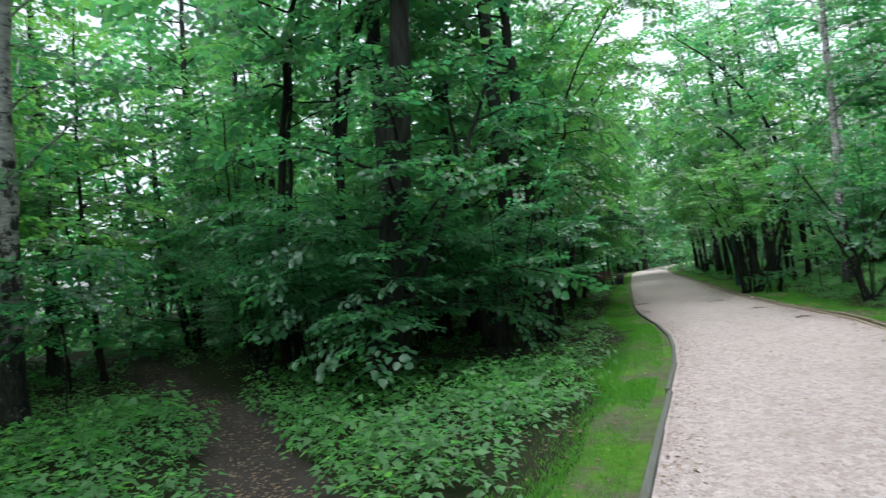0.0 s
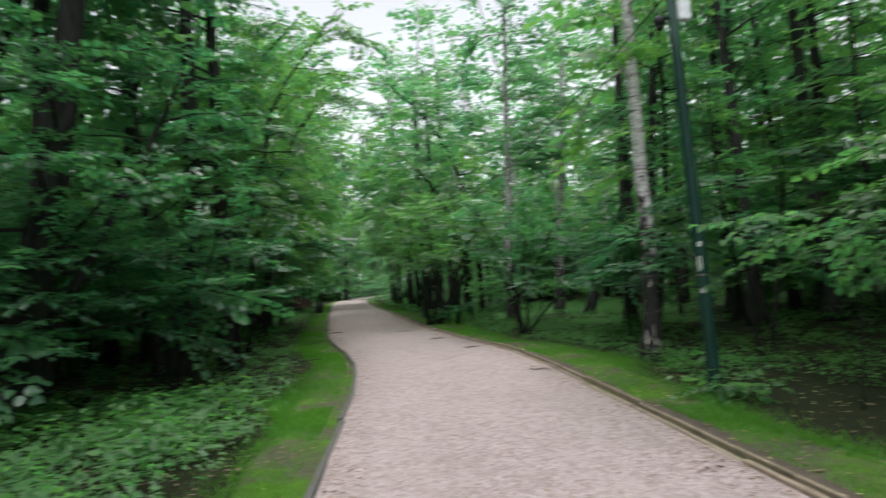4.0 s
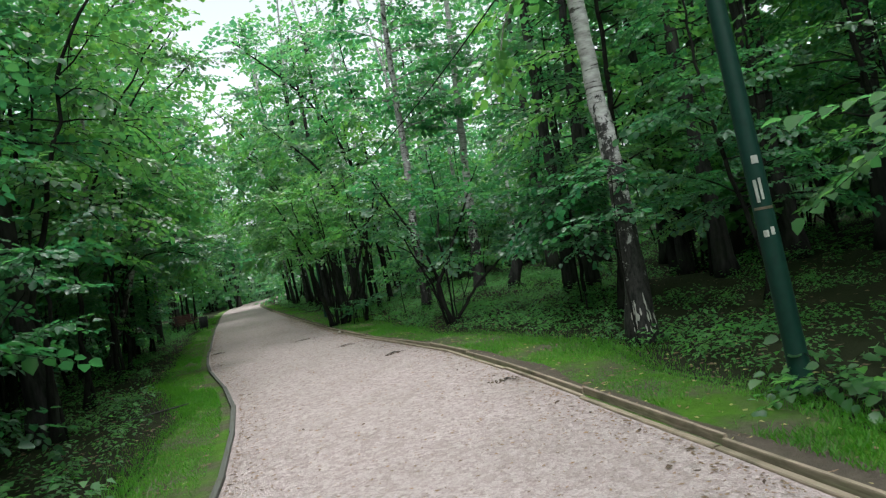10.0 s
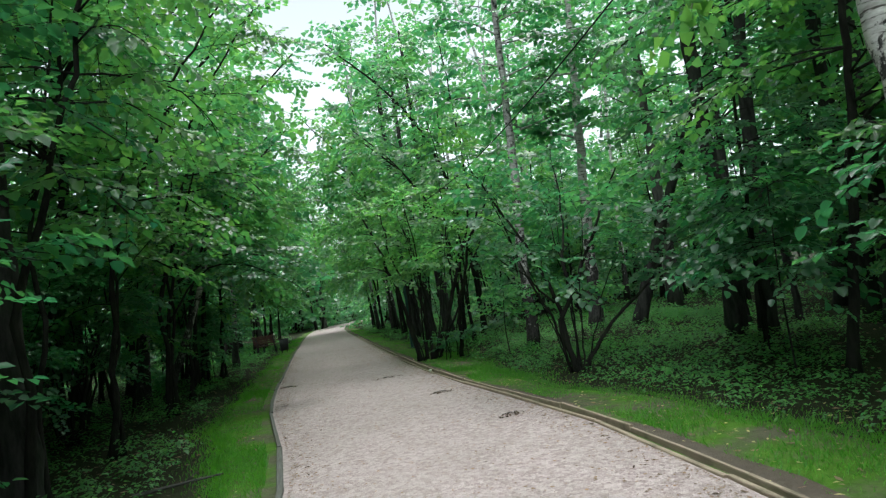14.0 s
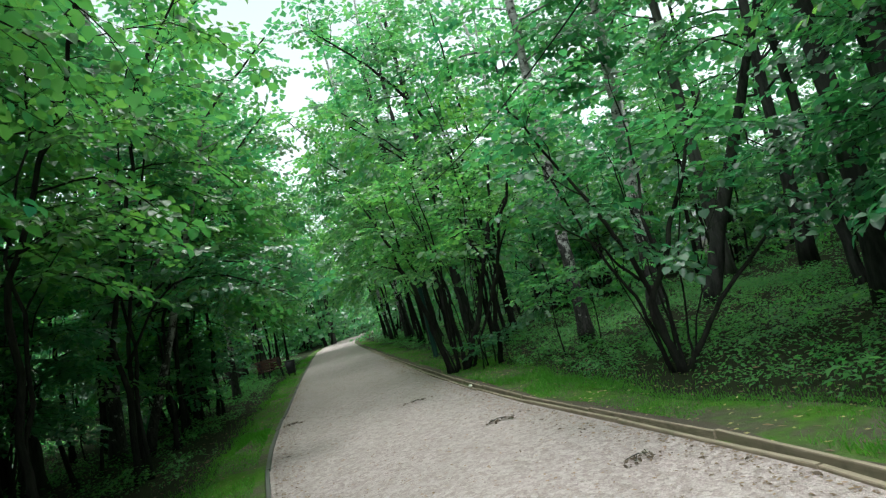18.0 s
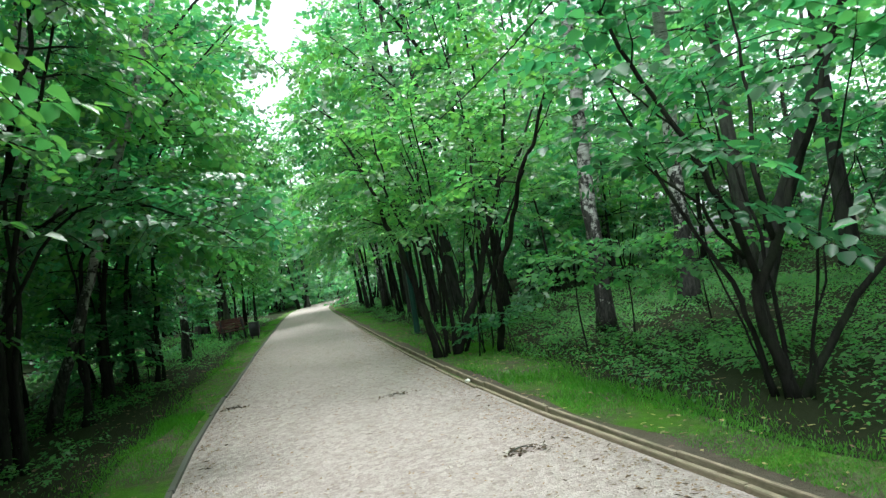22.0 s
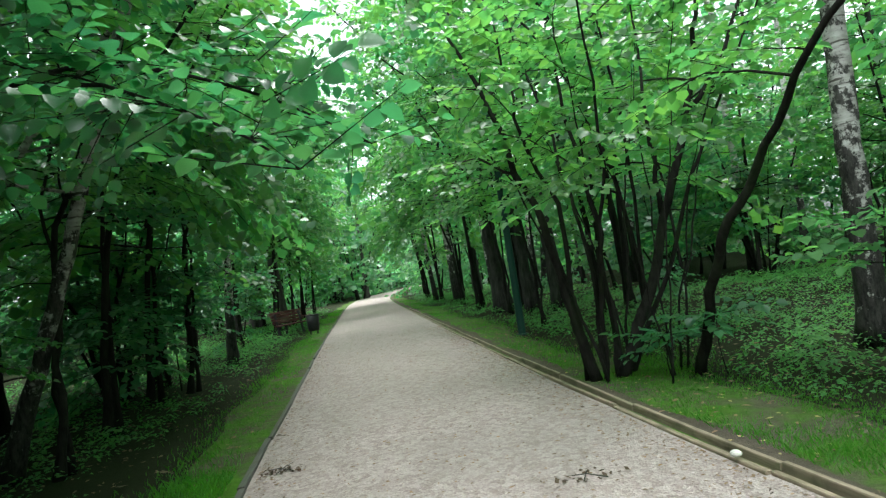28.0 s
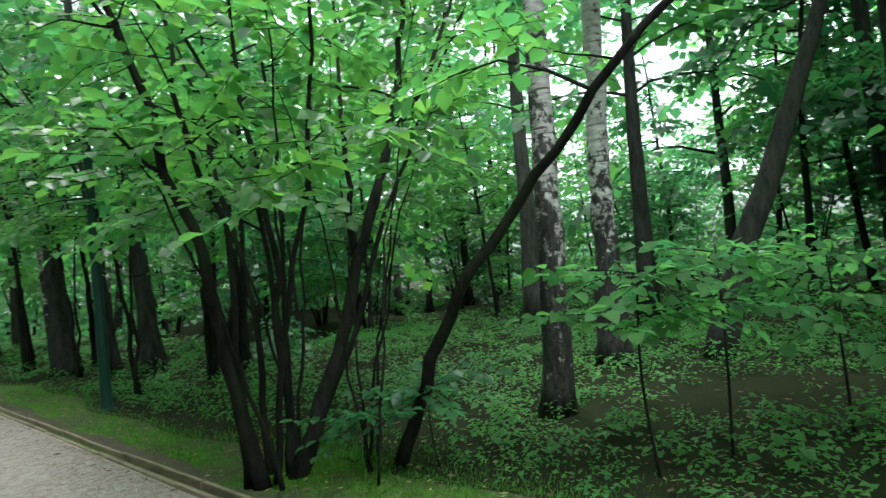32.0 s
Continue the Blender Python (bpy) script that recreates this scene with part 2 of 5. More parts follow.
GREEN_PAINT = plain("green_paint", (0.005, 0.034, 0.024), 0.55)
IRON = plain("dark_iron", (0.03, 0.03, 0.032), 0.5, 0.6)
WHITE_BOX = plain("white_plastic", (0.7, 0.72, 0.75), 0.4)
PAPER = plain("torn_paper", (0.7, 0.7, 0.66), 0.8)
LIME_WASH = plain("whitewash", (0.6, 0.58, 0.54), 0.9)
RUBBER = plain("black_cable", (0.01, 0.01, 0.01), 0.6)

# ---- the plan: edges of the path, as x for each y ----
EDGE_Y = [-60, 2, 4, 6, 8, 10, 12, 14, 16, 18, 20, 22, 24, 27, 30, 34, 38, 56, 68, 80, 95, 125, 160]
EDGE_L = [-2.2, -0.29, -0.11, 0.05, 0.24, 0.4, 0.47, 0.39, 0.16, -0.05, -0.15, -0.21, -0.24, -0.27, -0.33, -0.38, -0.42, -0.5, -0.45, 0.0, 1.7, 8.5, 19]
EDGE_R = [0.9, 2.87, 3.01, 3.17, 3.34, 3.49, 3.62, 3.56, 3.33, 3.16, 3.05, 2.97, 2.94, 2.91, 2.87, 2.85, 2.83, 2.75, 2.85, 3.4, 5.2, 12.2, 23]
# the trodden trail that leaves the path
TRAIL_X = [0.5, -1.1, -2.47, -4.2, -6.6, -10.4, -15.5, -24]
TRAIL_Y = [0.4, 2.2, 3.8, 5.95, 8.4, 11.9, 15.6, 19.5]


def smooth_edge(y, xs):
    y = np.asarray(y, float)
    return (np.interp(y - 0.8, EDGE_Y, xs) + 2 * np.interp(y, EDGE_Y, xs) + np.interp(y + 0.8, EDGE_Y, xs)) / 4


def left_edge(y):
    return smooth_edge(y, EDGE_L)


def right_edge(y):
    return smooth_edge(y, EDGE_R)


def trail_y(x):
    """How far along the walk the trail's middle lies, by x."""
    return np.interp(-np.asarray(x, float), [-v for v in TRAIL_X], TRAIL_Y)


def bend(y):
    """How far the path's line stands off from the straight plan on which the woods are laid out."""
    return np.interp(y, [-20, 4, 8, 12, 16, 20, 24, 30, 42, 60, 84, 126], [0, 0.1, 0.35, 0.65, 0.9, 1.35, 1.7, 2.3, 3.1, 4.2, 4.6, 0])


def height(x, y):
    """Height of the forest floor: level by the path, uneven in the woods."""
    x, y = np.asarray(x, float), np.asarray(y, float)
    off = np.maximum(np.maximum(left_edge(y) - x, x - right_edge(y)), 0)
    k = np.clip((off - 1.2) / 4, 0, 1)
    return k * (0.07 * np.sin(x * 0.9 + 1.3 * np.sin(y * 0.41)) + 0.06 * np.sin(y * 0.77 + x * 0.33) + 0.05)


# ---- mesh helpers ----


def mesh_np(name, verts, faces, mats, index=None, smooth=False):
    me = bpy.data.meshes.new(name)
    verts, faces = np.asarray(verts, np.float32), np.asarray(faces, np.int32)
    k = faces.shape[1]
    me.vertices.add(len(verts))
    me.vertices.foreach_set("co", verts.ravel())
    me.loops.add(faces.size)
    me.loops.foreach_set("vertex_index", faces.ravel())
    me.polygons.add(len(faces))
    me.polygons.foreach_set("loop_start", np.arange(0, faces.size, k, dtype=np.int32))
    if index is not None:
        me.polygons.foreach_set("material_index", np.asarray(index, np.int32))
    if smooth:
        me.polygons.foreach_set("use_smooth", np.ones(len(faces), bool))
    for m in mats if isinstance(mats, (list, tuple)) else [mats]:
        me.materials.append(m)
    me.update()
    me.validate()
    return me


def child(name, me, parent, label="", kind=""):
    ob = new(name, me)
    ob.parent = parent
    return tagged(ob, label, kind=kind)


def part(name, bm, mat, parent, label=""):
    me = bpy.data.meshes.new(name)
    bm.to_mesh(me)
    bm.free()
    me.materials.append(mat)
    return child(name, me, parent, label)


def tube(pts, radii, sides, rs=None, rough=0.0):
    """A tapered round tube along a line of points, closed at both ends."""
    pts, radii = np.asarray(pts, float), np.asarray(radii, float)
    tang = np.gradient(pts, axis=0)
    tang /= np.linalg.norm(tang, axis=1)[:, None]
    ref = np.array([0.0, 1.0, 0.0]) if abs(tang[0][1]) < 0.8 else np.array([1.0, 0, 0])
    u = np.cross(tang, ref)
    u /= np.linalg.norm(u, axis=1)[:, None]
    w = np.cross(tang, u)
    a = np.linspace(0, 2 * np.pi, sides, endpoint=False)
    r = radii[:, None] * (1 + (rs.uniform(-rough, rough, (len(pts), sides)) if rs is not None else 0))
    ring = pts[:, None, :] + r[:, :, None] * (np.cos(a)[None, :, None] * u[:, None, :] + np.sin(a)[None, :, None] * w[:, None, :])
    v = np.vstack([ring.reshape(-1, 3), pts[:1], pts[-1:]])
    n = len(pts)
    i, j = np.meshgrid(np.arange(n - 1), np.arange(sides), indexing="ij")
    k = (j + 1) % sides
    f = np.stack([i * sides + j, i * sides + k, (i + 1) * sides + k, (i + 1) * sides + j], -1).reshape(-1, 4)
    s = np.arange(sides)
    e = (s + 1) % sides
    c0, c1, top = np.full(sides, n * sides), np.full(sides, n * sides + 1), (n - 1) * sides
    f = np.vstack([f, np.stack([c0, e, s, c0], -1)[:, [0, 1, 2, 2]], np.stack([c1, top + s, top + e, c1], -1)[:, [0, 1, 2, 2]]])
    return v, f


def resample(pts, step):
    """A smooth line by way of a few points, with a point each step."""
    pts = np.asarray(pts, float)
    if len(pts) > 2:
        for _ in range(2):
            q = [pts[0]]
            for a, b in zip(pts[:-1], pts[1:]):
                q += [a * 0.75 + b * 0.25, a * 0.25 + b * 0.75]
            q.append(pts[-1])
            pts = np.array(q)
    d = np.r_[0, np.cumsum(np.linalg.norm(np.diff(pts, axis=0), axis=1))]
    t = np.linspace(0, d[-1], max(3, int(d[-1] / step) + 1))
    return np.stack([np.interp(t, d, pts[:, c]) for c in range(3)], 1)


def tube_mesh(name, pts, radii, sides, mat, rs=None, rough=0.0):
    v, f = tube(pts, radii, sides, rs, rough)
    me = bpy.data.meshes.new(name)
    me.from_pydata(v.tolist(), [], [tuple(dict.fromkeys(q)) for q in f.tolist()])
    me.polygons.foreach_set("use_smooth", np.ones(len(me.polygons), bool))
    me.materials.append(mat)
    me.update()
    return me


def spray(rs, count, length, width, spacing, twig=0.004, folded=True, shapely=False):
    """A twig along x with alternate leaves, each folded along its midrib; shapely ones have a rounder outline."""
    V, F, M = [], [], []
    per = 9 if shapely else 6 if folded else 4
    for i in range(count):
        side = 1 if i % 2 else -1
        px = spacing * (i + 0.6) + rs.uniform(-0.3, 0.3) * spacing
        size = rs.uniform(0.65, 1.15)
        L, W = length * size, width * size
        yaw = side * rs.uniform(0.5, 1.25) if i < count - 1 else rs.uniform(-0.3, 0.3)
        tilt, roll = rs.uniform(-0.5, 0.12), rs.uniform(-0.4, 0.4)
        h, dr = 0.16 * W, rs.uniform(0.05, 0.25) * L
        leaf = np.array([(0, 0, 0), (0.26 * L, -0.42 * W, h), (0.68 * L, -0.44 * W, h * 0.7), (L, 0, -dr), (0.68 * L, 0.44 * W, h * 0.7), (0.26 * L, 0.42 * W, h)])
        if shapely:
            side_pts = ((0.1 * L, 0.3 * W, h * 0.8), (0.38 * L, 0.5 * W, h), (0.74 * L, 0.36 * W, h * 0.5 - dr * 0.3))
            leaf = np.array([(0, 0, 0), *((a, -b, c) for a, b, c in side_pts), (L, 0, -dr), *side_pts[::-1], (0.5 * L, 0, -0.1 * dr)])
        R = np.array(Euler((roll, -tilt, yaw)).to_matrix())
        leaf = leaf @ R.T + (px, side * 0.02, -0.02 * px)
        o = per * i
        if shapely:
            V.append(leaf)
            F += [(o, o + 1, o + 2, o + 8), (o + 8, o + 2, o + 3, o + 4), (o + 8, o + 4, o + 5, o + 6), (o, o + 8, o + 6, o + 7)]
            M += [0] * 4
        elif folded:
            V.append(leaf)
            F += [(o, o + 1, o + 2, o + 3), (o, o + 3, o + 4, o + 5)]
            M += [0, 0]
        else:
            V.append(leaf[[0, 2, 3, 4]])
            F.append((o, o + 1, o + 2, o + 3))
            M.append(0)
    if twig:
        end, o = spacing * count, per * count
        V.append(np.array([(x, r * c, r * s - 0.02 * x) for x, r in ((0, twig), (end, twig * 0.3)) for c, s in ((1, 0), (-0.5, 0.87), (-0.5, -0.87))]))
        F += [(o, o + 1, o + 4, o + 3), (o + 1, o + 2, o + 5, o + 4), (o + 2, o, o + 3, o + 5)]
        M += [1, 1, 1]
    return np.vstack(V), np.array(F), np.array(M)


def foliage(name, places, ways, templates, rs, leaf, wood, scale=(0.8, 1.25), level=0.35):
    """One crown mesh: a copy of some spray at each place, along its way, near level."""
    places, ways = np.asarray(places, float), np.asarray(ways, float)
    x = ways / np.linalg.norm(ways, axis=1)[:, None]
    up = np.array([0, 0, 1.0]) + rs.normal(0, level, x.shape)
    y = np.cross(up, x)
    y /= np.linalg.norm(y, axis=1)[:, None]
    z = np.cross(x, y)
    s = rs.uniform(*scale, len(x))
    which = rs.randint(0, len(templates), len(x))
    V, F, M, base = [], [], [], 0
    for t, (tv, tf, tm) in enumerate(templates):
        k = np.where(which == t)[0]
        if not len(k):
            continue
        B = np.stack([x[k], y[k], z[k]], 1) * s[k][:, None, None]
        v = np.einsum("vi,kij->kvj", tv, B) + places[k][:, None, :]
        f = tf[None] + (base + np.arange(len(k)) * len(tv))[:, None, None]
        V.append(v.reshape(-1, 3))
        F.append(f.reshape(-1, 4))
        M.append(np.tile(tm, len(k)))
        base += len(k) * len(tv)
    return mesh_np(name, np.vstack(V), np.vstack(F), [leaf, wood], np.concatenate(M))


def bough(rs, p, d, length, n, droop=0.05, wobble=0.12):
    """The line of a bough from p along d, wandering and bending down towards its end."""
    d = np.asarray(d, float) / np.linalg.norm(d)
    pts, step = [np.asarray(p, float)], length / n
    for i in range(n):
        d = d + rs.normal(0, wobble, 3) + (0, 0, -droop * i / n)
        d /= np.linalg.norm(d)
        pts.append(pts[-1] + d * step)
    return np.array(pts)


tr = np.random.RandomState(5)
SPRAYS_NEAR = [spray(tr, 11, 0.115, 0.10, 0.055) for _ in range(6)]
SPRAYS_FILL = [spray(tr, 10, 0.175, 0.19, 0.08, 0, False) for _ in range(6)]
SPRAYS_BIG = [spray(tr, 9, 0.13, 0.115, 0.075, shapely=True) for _ in range(5)]
SPRAYS_ROUND = [spray(tr, 10, 0.1, 0.09, 0.055, shapely=True) for _ in range(5)]
SPRAYS_FAR = [spray(tr, 8, 0.28, 0.30, 0.14, 0, False) for _ in range(5)]
SPRAYS_HUGE = [spray(tr, 8, 0.3, 0.32, 0.16, 0, False) for _ in range(5)]
SPRAYS_COPSE = [spray(tr, 10, 0.19, 0.2, 0.1, 0, False) for _ in range(5)]
SPRAYS_TALL = [spray(tr, 9, 0.36, 0.36, 0.17, 0, False) for _ in range(5)]


def woody(name, label, category, stems, radius, bark, leaf, sprays, seed, group="", first=0.3, per_metre=2.2, reach=(0.8, 1.8), density=4.5,
          part_name="stem", rise=(0.0, 0.6), top_sprays=True, tip=0.25, sides=10, boughs_shown=6, root=1.0, droop=0.25, level=0.35, ring=0.3, fine_wood=True, airy=0.0, wander=0.0):
    """A tree or bush: its stems, each a part, the larger boughs, and one crown of leafy twigs.
    stems: lines of points from the foot up, relative to the foot; radius: of each stem at its foot."""
    rs = np.random.RandomState(seed)
    thing = new(name)
    tagged(thing, label, category, group)
    places, ways, small = [], [], []
    shown = 0
    for line, r in zip(stems, radius):
        pts = resample(line, ring)
        pts[1:-1] += rs.normal(0, 0.012, (len(pts) - 2, 3)) * min(1, r / 0.05)
        k = np.linspace(0, 1, len(pts))
        if wander:
            for c in range(2):
                f1, f2, p1, p2 = rs.uniform(1.5, 3), rs.uniform(4, 7), rs.uniform(0, 6.28), rs.uniform(0, 6.28)
                pts[:, c] += wander * np.minimum(1, 4 * k) * (np.sin(f1 * 6.28 * k + p1) + 0.5 * np.sin(f2 * 6.28 * k + p2) - np.sin(p1) - 0.5 * np.sin(p2))
        rad = r * (1 - (1 - tip) * k ** 0.9) * (1 + 0.5 * root * np.exp(-k * len(pts) * 0.3 / max(r * 3, 0.15)))
        me = tube_mesh(part_name, pts, rad, sides, bark, rs, 0.07)
        stem = child(part_name, me, thing)
        total = np.linalg.norm(np.diff(pts, axis=0), axis=1).sum()
        for b in range(int(total * (1 - first) * per_metre)):
            t = first + (1 - first) * (b + rs.rand()) / max(1, int(total * (1 - first) * per_metre))
            i = min(int(t * (len(pts) - 1)), len(pts) - 2)
            p = pts[i]
            if airy and p[2] > 5.0 and rs.rand() < airy:
                continue
            az = rs.uniform(0, 2 * np.pi)
            d = np.array([np.cos(az), np.sin(az), rs.uniform(*rise)])
            L = rs.uniform(*reach) * (1.15 - 0.55 * t)
            line2 = bough(rs, p, d, L, 6, droop)
            r2 = min(rad[i] * 0.5, 0.006 + 0.011 * L)
            if shown < boughs_shown:
                child("bough", tube_mesh("bough", line2, np.linspace(r2, r2 * 0.3, 7), 5, bark), stem)
                shown += 1
            else:
                small.append(tube(line2[::2], np.linspace(r2, r2 * 0.3, 4), 3))
            m = max(2, int(L * density))
            for s in range(m):
                q = 0.25 + 0.75 * (s + rs.rand()) / m
                j = min(int(q * 6), 5)
                base = line2[j] + (line2[j + 1] - line2[j]) * (q * 6 - j)
                along = line2[j + 1] - line2[j]
                along = along / np.linalg.norm(along)
                turn = (1 if s % 2 else -1) * rs.uniform(0.3, 1.2)
                c, sn = np.cos(turn), np.sin(turn)
                w = np.array([along[0] * c - along[1] * sn, along[0] * sn + along[1] * c, along[2] * 0.5 + rs.uniform(-0.25, 0.1)])
                places.append(base)
                ways.append(w)
        if top_sprays:
            for s in range(8):
                az = rs.uniform(0, 6.28)
                places.append(pts[-1 - rs.randint(0, 3)])
                ways.append(np.array([np.cos(az), np.sin(az), rs.uniform(0, 0.8)]))
    if small and fine_wood:
        V, F, o = [], [], 0
        for v, f in small:
            V.append(v)
            F.append(f[: -6] + o)
            o += len(v)
        child("branchwork", mesh_np("branchwork", np.vstack(V), np.vstack(F), bark), thing, kind="stuff")
    if places:
        child("crown", foliage("crown", places, ways, sprays, rs, leaf, bark, level=level), thing)
    return thing


def place(thing, x, y, turn=0.0, size=1.0):
    thing.matrix_basis = pose(x, y, float(height(x, y)) - 0.03, 0, 0, turn) @ Matrix.Diagonal((size, size, size, 1))
    return thing


def again(thing, x, y, turn, size):
    return copy_thing(thing, pose(x, y, float(height(x, y)) - 0.03, 0, 0, turn) @ Matrix.Diagonal((size, size, size, 1)))


# ---- ground and path ----


def strip(name, ys, xa, xb, z, mat, parent=None, across=2):
    """A flat strip between two lines of x, one for each y."""
    ys = np.asarray(ys)
    k = np.linspace(0, 1, across)
    X = xa[:, None] * (1 - k) + xb[:, None] * k
    Y = np.repeat(ys[:, None], across, 1)
    Z = np.broadcast_to(np.asarray(z, float), X.shape) if not callable(z) else z(X, Y)
    v = np.stack([X, Y, Z], -1).reshape(-1, 3)
    i, j = np.meshgrid(np.arange(len(ys) - 1), np.arange(across - 1), indexing="ij")
    a = i * across + j
    f = np.stack([a, a + 1, a + across + 1, a + across], -1).reshape(-1, 4)
    return mesh_np(name, v, f, mat, smooth=True)


def ground():
    xs = np.r_[-400, -200, -100, -60, np.arange(-40, 44, 0.7), 60, 100, 200, 400]
    ys = np.r_[-400, -200, -100, -50, np.arange(-24, 110, 0.7), 130, 180, 300, 700]
    X, Y = np.meshgrid(xs, ys)
    v = np.stack([X, Y, height(X, Y) - 0.012], -1).reshape(-1, 3)
    i, j = np.meshgrid(np.arange(len(ys) - 1), np.arange(len(xs) - 1), indexing="ij")
    a = i * len(xs) + j
    f = np.stack([a, a + 1, a + len(xs) + 1, a + len(xs)], -1).reshape(-1, 4)
    return tagged(new("ground", mesh_np("ground", v, f, SOIL, smooth=True)), "dark forest floor with moss, roots and leaf litter", "forest floor", kind="structure")


ground()
YS = np.r_[np.arange(-40, 100, 0.5), 110, 130, 160]


def path_height(X, Y):
    k = (X - left_edge(Y)) / (right_edge(Y) - left_edge(Y))
    return 0.018 + 0.03 * (1 - (2 * k - 1) ** 2) + 0.006 * np.sin(X * 3.1 + Y * 0.9) * np.sin(Y * 1.7)


tagged(new("path", strip("path", YS, left_edge(YS), right_edge(YS), path_height, PATH_MAT, across=9)), "pale pinkish crushed-stone footpath littered with chips", "footpath", kind="structure")
VERGE_L, VERGE_R = 0.68, 1.0


def verge_out_left(y):
    return left_edge(y) - VERGE_L - 0.1 * np.sin(y * 0.8) - 0.06 * np.sin(y * 2.3)


def verge_out_right(y):
    return right_edge(y) + VERGE_R + 0.18 * np.sin(y * 0.6 + 1) + 0.1 * np.sin(y * 1.9)


def verge_height(X, Y):
    return height(X, Y) + 0.006


tagged(new("verge_left", strip("verge_left", YS, verge_out_left(YS), left_edge(YS), verge_height, VERGE, across=5)), "mossy earth verge with short grass", "verge", kind="structure")
tagged(new("verge_right", strip("verge_right", YS, right_edge(YS), verge_out_right(YS), verge_height, VERGE, across=5)), "mossy earth verge with short grass and bare soil", "verge", kind="structure")

# bare soil between the kerb and the grass
tagged(new("soil_strip", strip("soil_strip", YS, right_edge(YS) + 0.1, right_edge(YS) + 0.3 + 0.06 * np.sin(YS * 1.3) + 0.05 * np.sin(YS * 3.1 + 1), lambda X, Y: height(X, Y) + 0.012, KERB_SOIL, across=3)), "bare grey-brown soil beside the kerb boards", "soil", kind="structure")


def trail():
    c = resample([(x, y, 0) for x, y in zip(TRAIL_X, TRAIL_Y)], 0.4)
    t = np.gradient(c, axis=0)
    nrm = np.stack([-t[:, 1], t[:, 0]], 1)
    nrm /= np.linalg.norm(nrm, axis=1)[:, None]
    i = np.arange(len(c))
    w = 0.5 + 0.09 * np.sin(i * 0.7) + 0.05 * np.sin(i * 1.9)
    k = np.linspace(-1, 1, 5)
    XY = c[:, None, :2] + nrm[:, None, :] * (w[:, None] * k)[:, :, None]
    keep = c[:, 0] < -1.0
    XY = XY[keep]
    Z = height(XY[..., 0], XY[..., 1]) + 0.012 - 0.004 * k ** 2
    v = np.concatenate([XY, Z[..., None]], -1).reshape(-1, 3)
    a, b = np.meshgrid(np.arange(len(XY) - 1), np.arange(4), indexing="ij")
    q = a * 5 + b
    f = np.stack([q, q + 1, q + 6, q + 5], -1).reshape(-1, 4)
    tagged(new("trail", mesh_np("trail", v, f[:, ::-1], TRAIL, smooth=True)), "narrow trodden dark earth trail into the woods", "trail", kind="structure")


trail()


def board(name, a, b, width, z0, z1, mat, parent, rs):
    """One board laid along the path's edge from a to b, with worn ends."""
    a, b = np.array(a), np.array(b)
    d = (b - a) / np.linalg.norm(b - a)
    s = np.array([d[1], -d[0]]) * width / 2
    bm = bmesh.new()
    ring = []
    for p in (a + d * 0.006, (a + b) / 2, b - d * 0.006):
        j = rs.uniform(-0.006, 0.006)
        ring.append([bm.verts.new((*(p + q * (1 + j)), z + j)) for q, z in ((-s, z0), (s, z0), (s, z1 - 0.008), (s * 0.8, z1), (-s * 0.8, z1), (-s, z1 - 0.008))])
    for r0, r1 in zip(ring[:-1], ring[1:]):
        for i in range(6):
            bm.faces.new((r0[i], r0[(i + 1) % 6], r1[(i + 1) % 6], r1[i]))
    bm.faces.new(ring[0][::-1])
    bm.faces.new(ring[-1])
    bmesh.ops.recalc_face_normals(bm, faces=bm.faces)
    return part(name, bm, mat, parent)


# ---- tall trees and woods ----
FILL_SEED = 11


def rnd_stem(rs, tall, lean, bend=0.25):
    az = rs.uniform(0, 6.28)
    top = np.array([np.cos(az) * lean, np.sin(az) * lean, tall])
    mid = top * (0.4, 0.4, 0.5) + (*rs.normal(0, bend, 2), 0)
    return [(0, 0, 0), tuple(mid), tuple(top)]


def fountain(rs, count, tall, spread):
    """Stems that spring from one stool and lean outwards."""
    out = []
    for i in range(count):
        az = 6.28 * i / count + rs.uniform(-0.4, 0.4)
        r, h = spread * rs.uniform(0.5, 1.15), tall * rs.uniform(0.65, 1.05)
        d = np.array([np.cos(az), np.sin(az)])
        f = d * rs.uniform(0.08, 0.25)
        out.append([(*f, 0), (*(f + d * r * 0.25), h * 0.35), (*(f + d * r * 0.6), h * 0.72), (*(f + d * r), h)])
    return out


ws = np.random.RandomState(FILL_SEED)
TALL, YOUNG, HIGH, HAZEL, THICKET, ARCH, COPSE = [], [], [], [], [], [], []
NEAR_YOUNG, NEAR_ARCH, NEAR_HAZEL, NEAR_TALL, OVER = [], [], [], [], []
for i in range(5):
    h = 13 + 1.1 * i
    bark = (BARK, BARK_GREY, BIRCH, BARK, BARK_GREY)[i]
    what = ("dark rough-barked tall forest tree", "grey-barked tall forest tree", "tall birch with white and black bark", "dark rough-barked tall forest tree", "grey-barked tall forest tree")[i]
    TALL.append(woody("birch_tree" if i == 2 else "forest_tree", what + " standing among undergrowth", "tree", [rnd_stem(ws, h, 0.9)], [0.13 + 0.02 * i], bark, LEAF_HIGH, SPRAYS_TALL, 100 + i,
                      "forest trees", first=0.3, per_metre=2.5, reach=(1.8, 3.4), density=2.3, part_name="trunk", rise=(0.1, 0.9), boughs_shown=3, sides=8, ring=0.8))
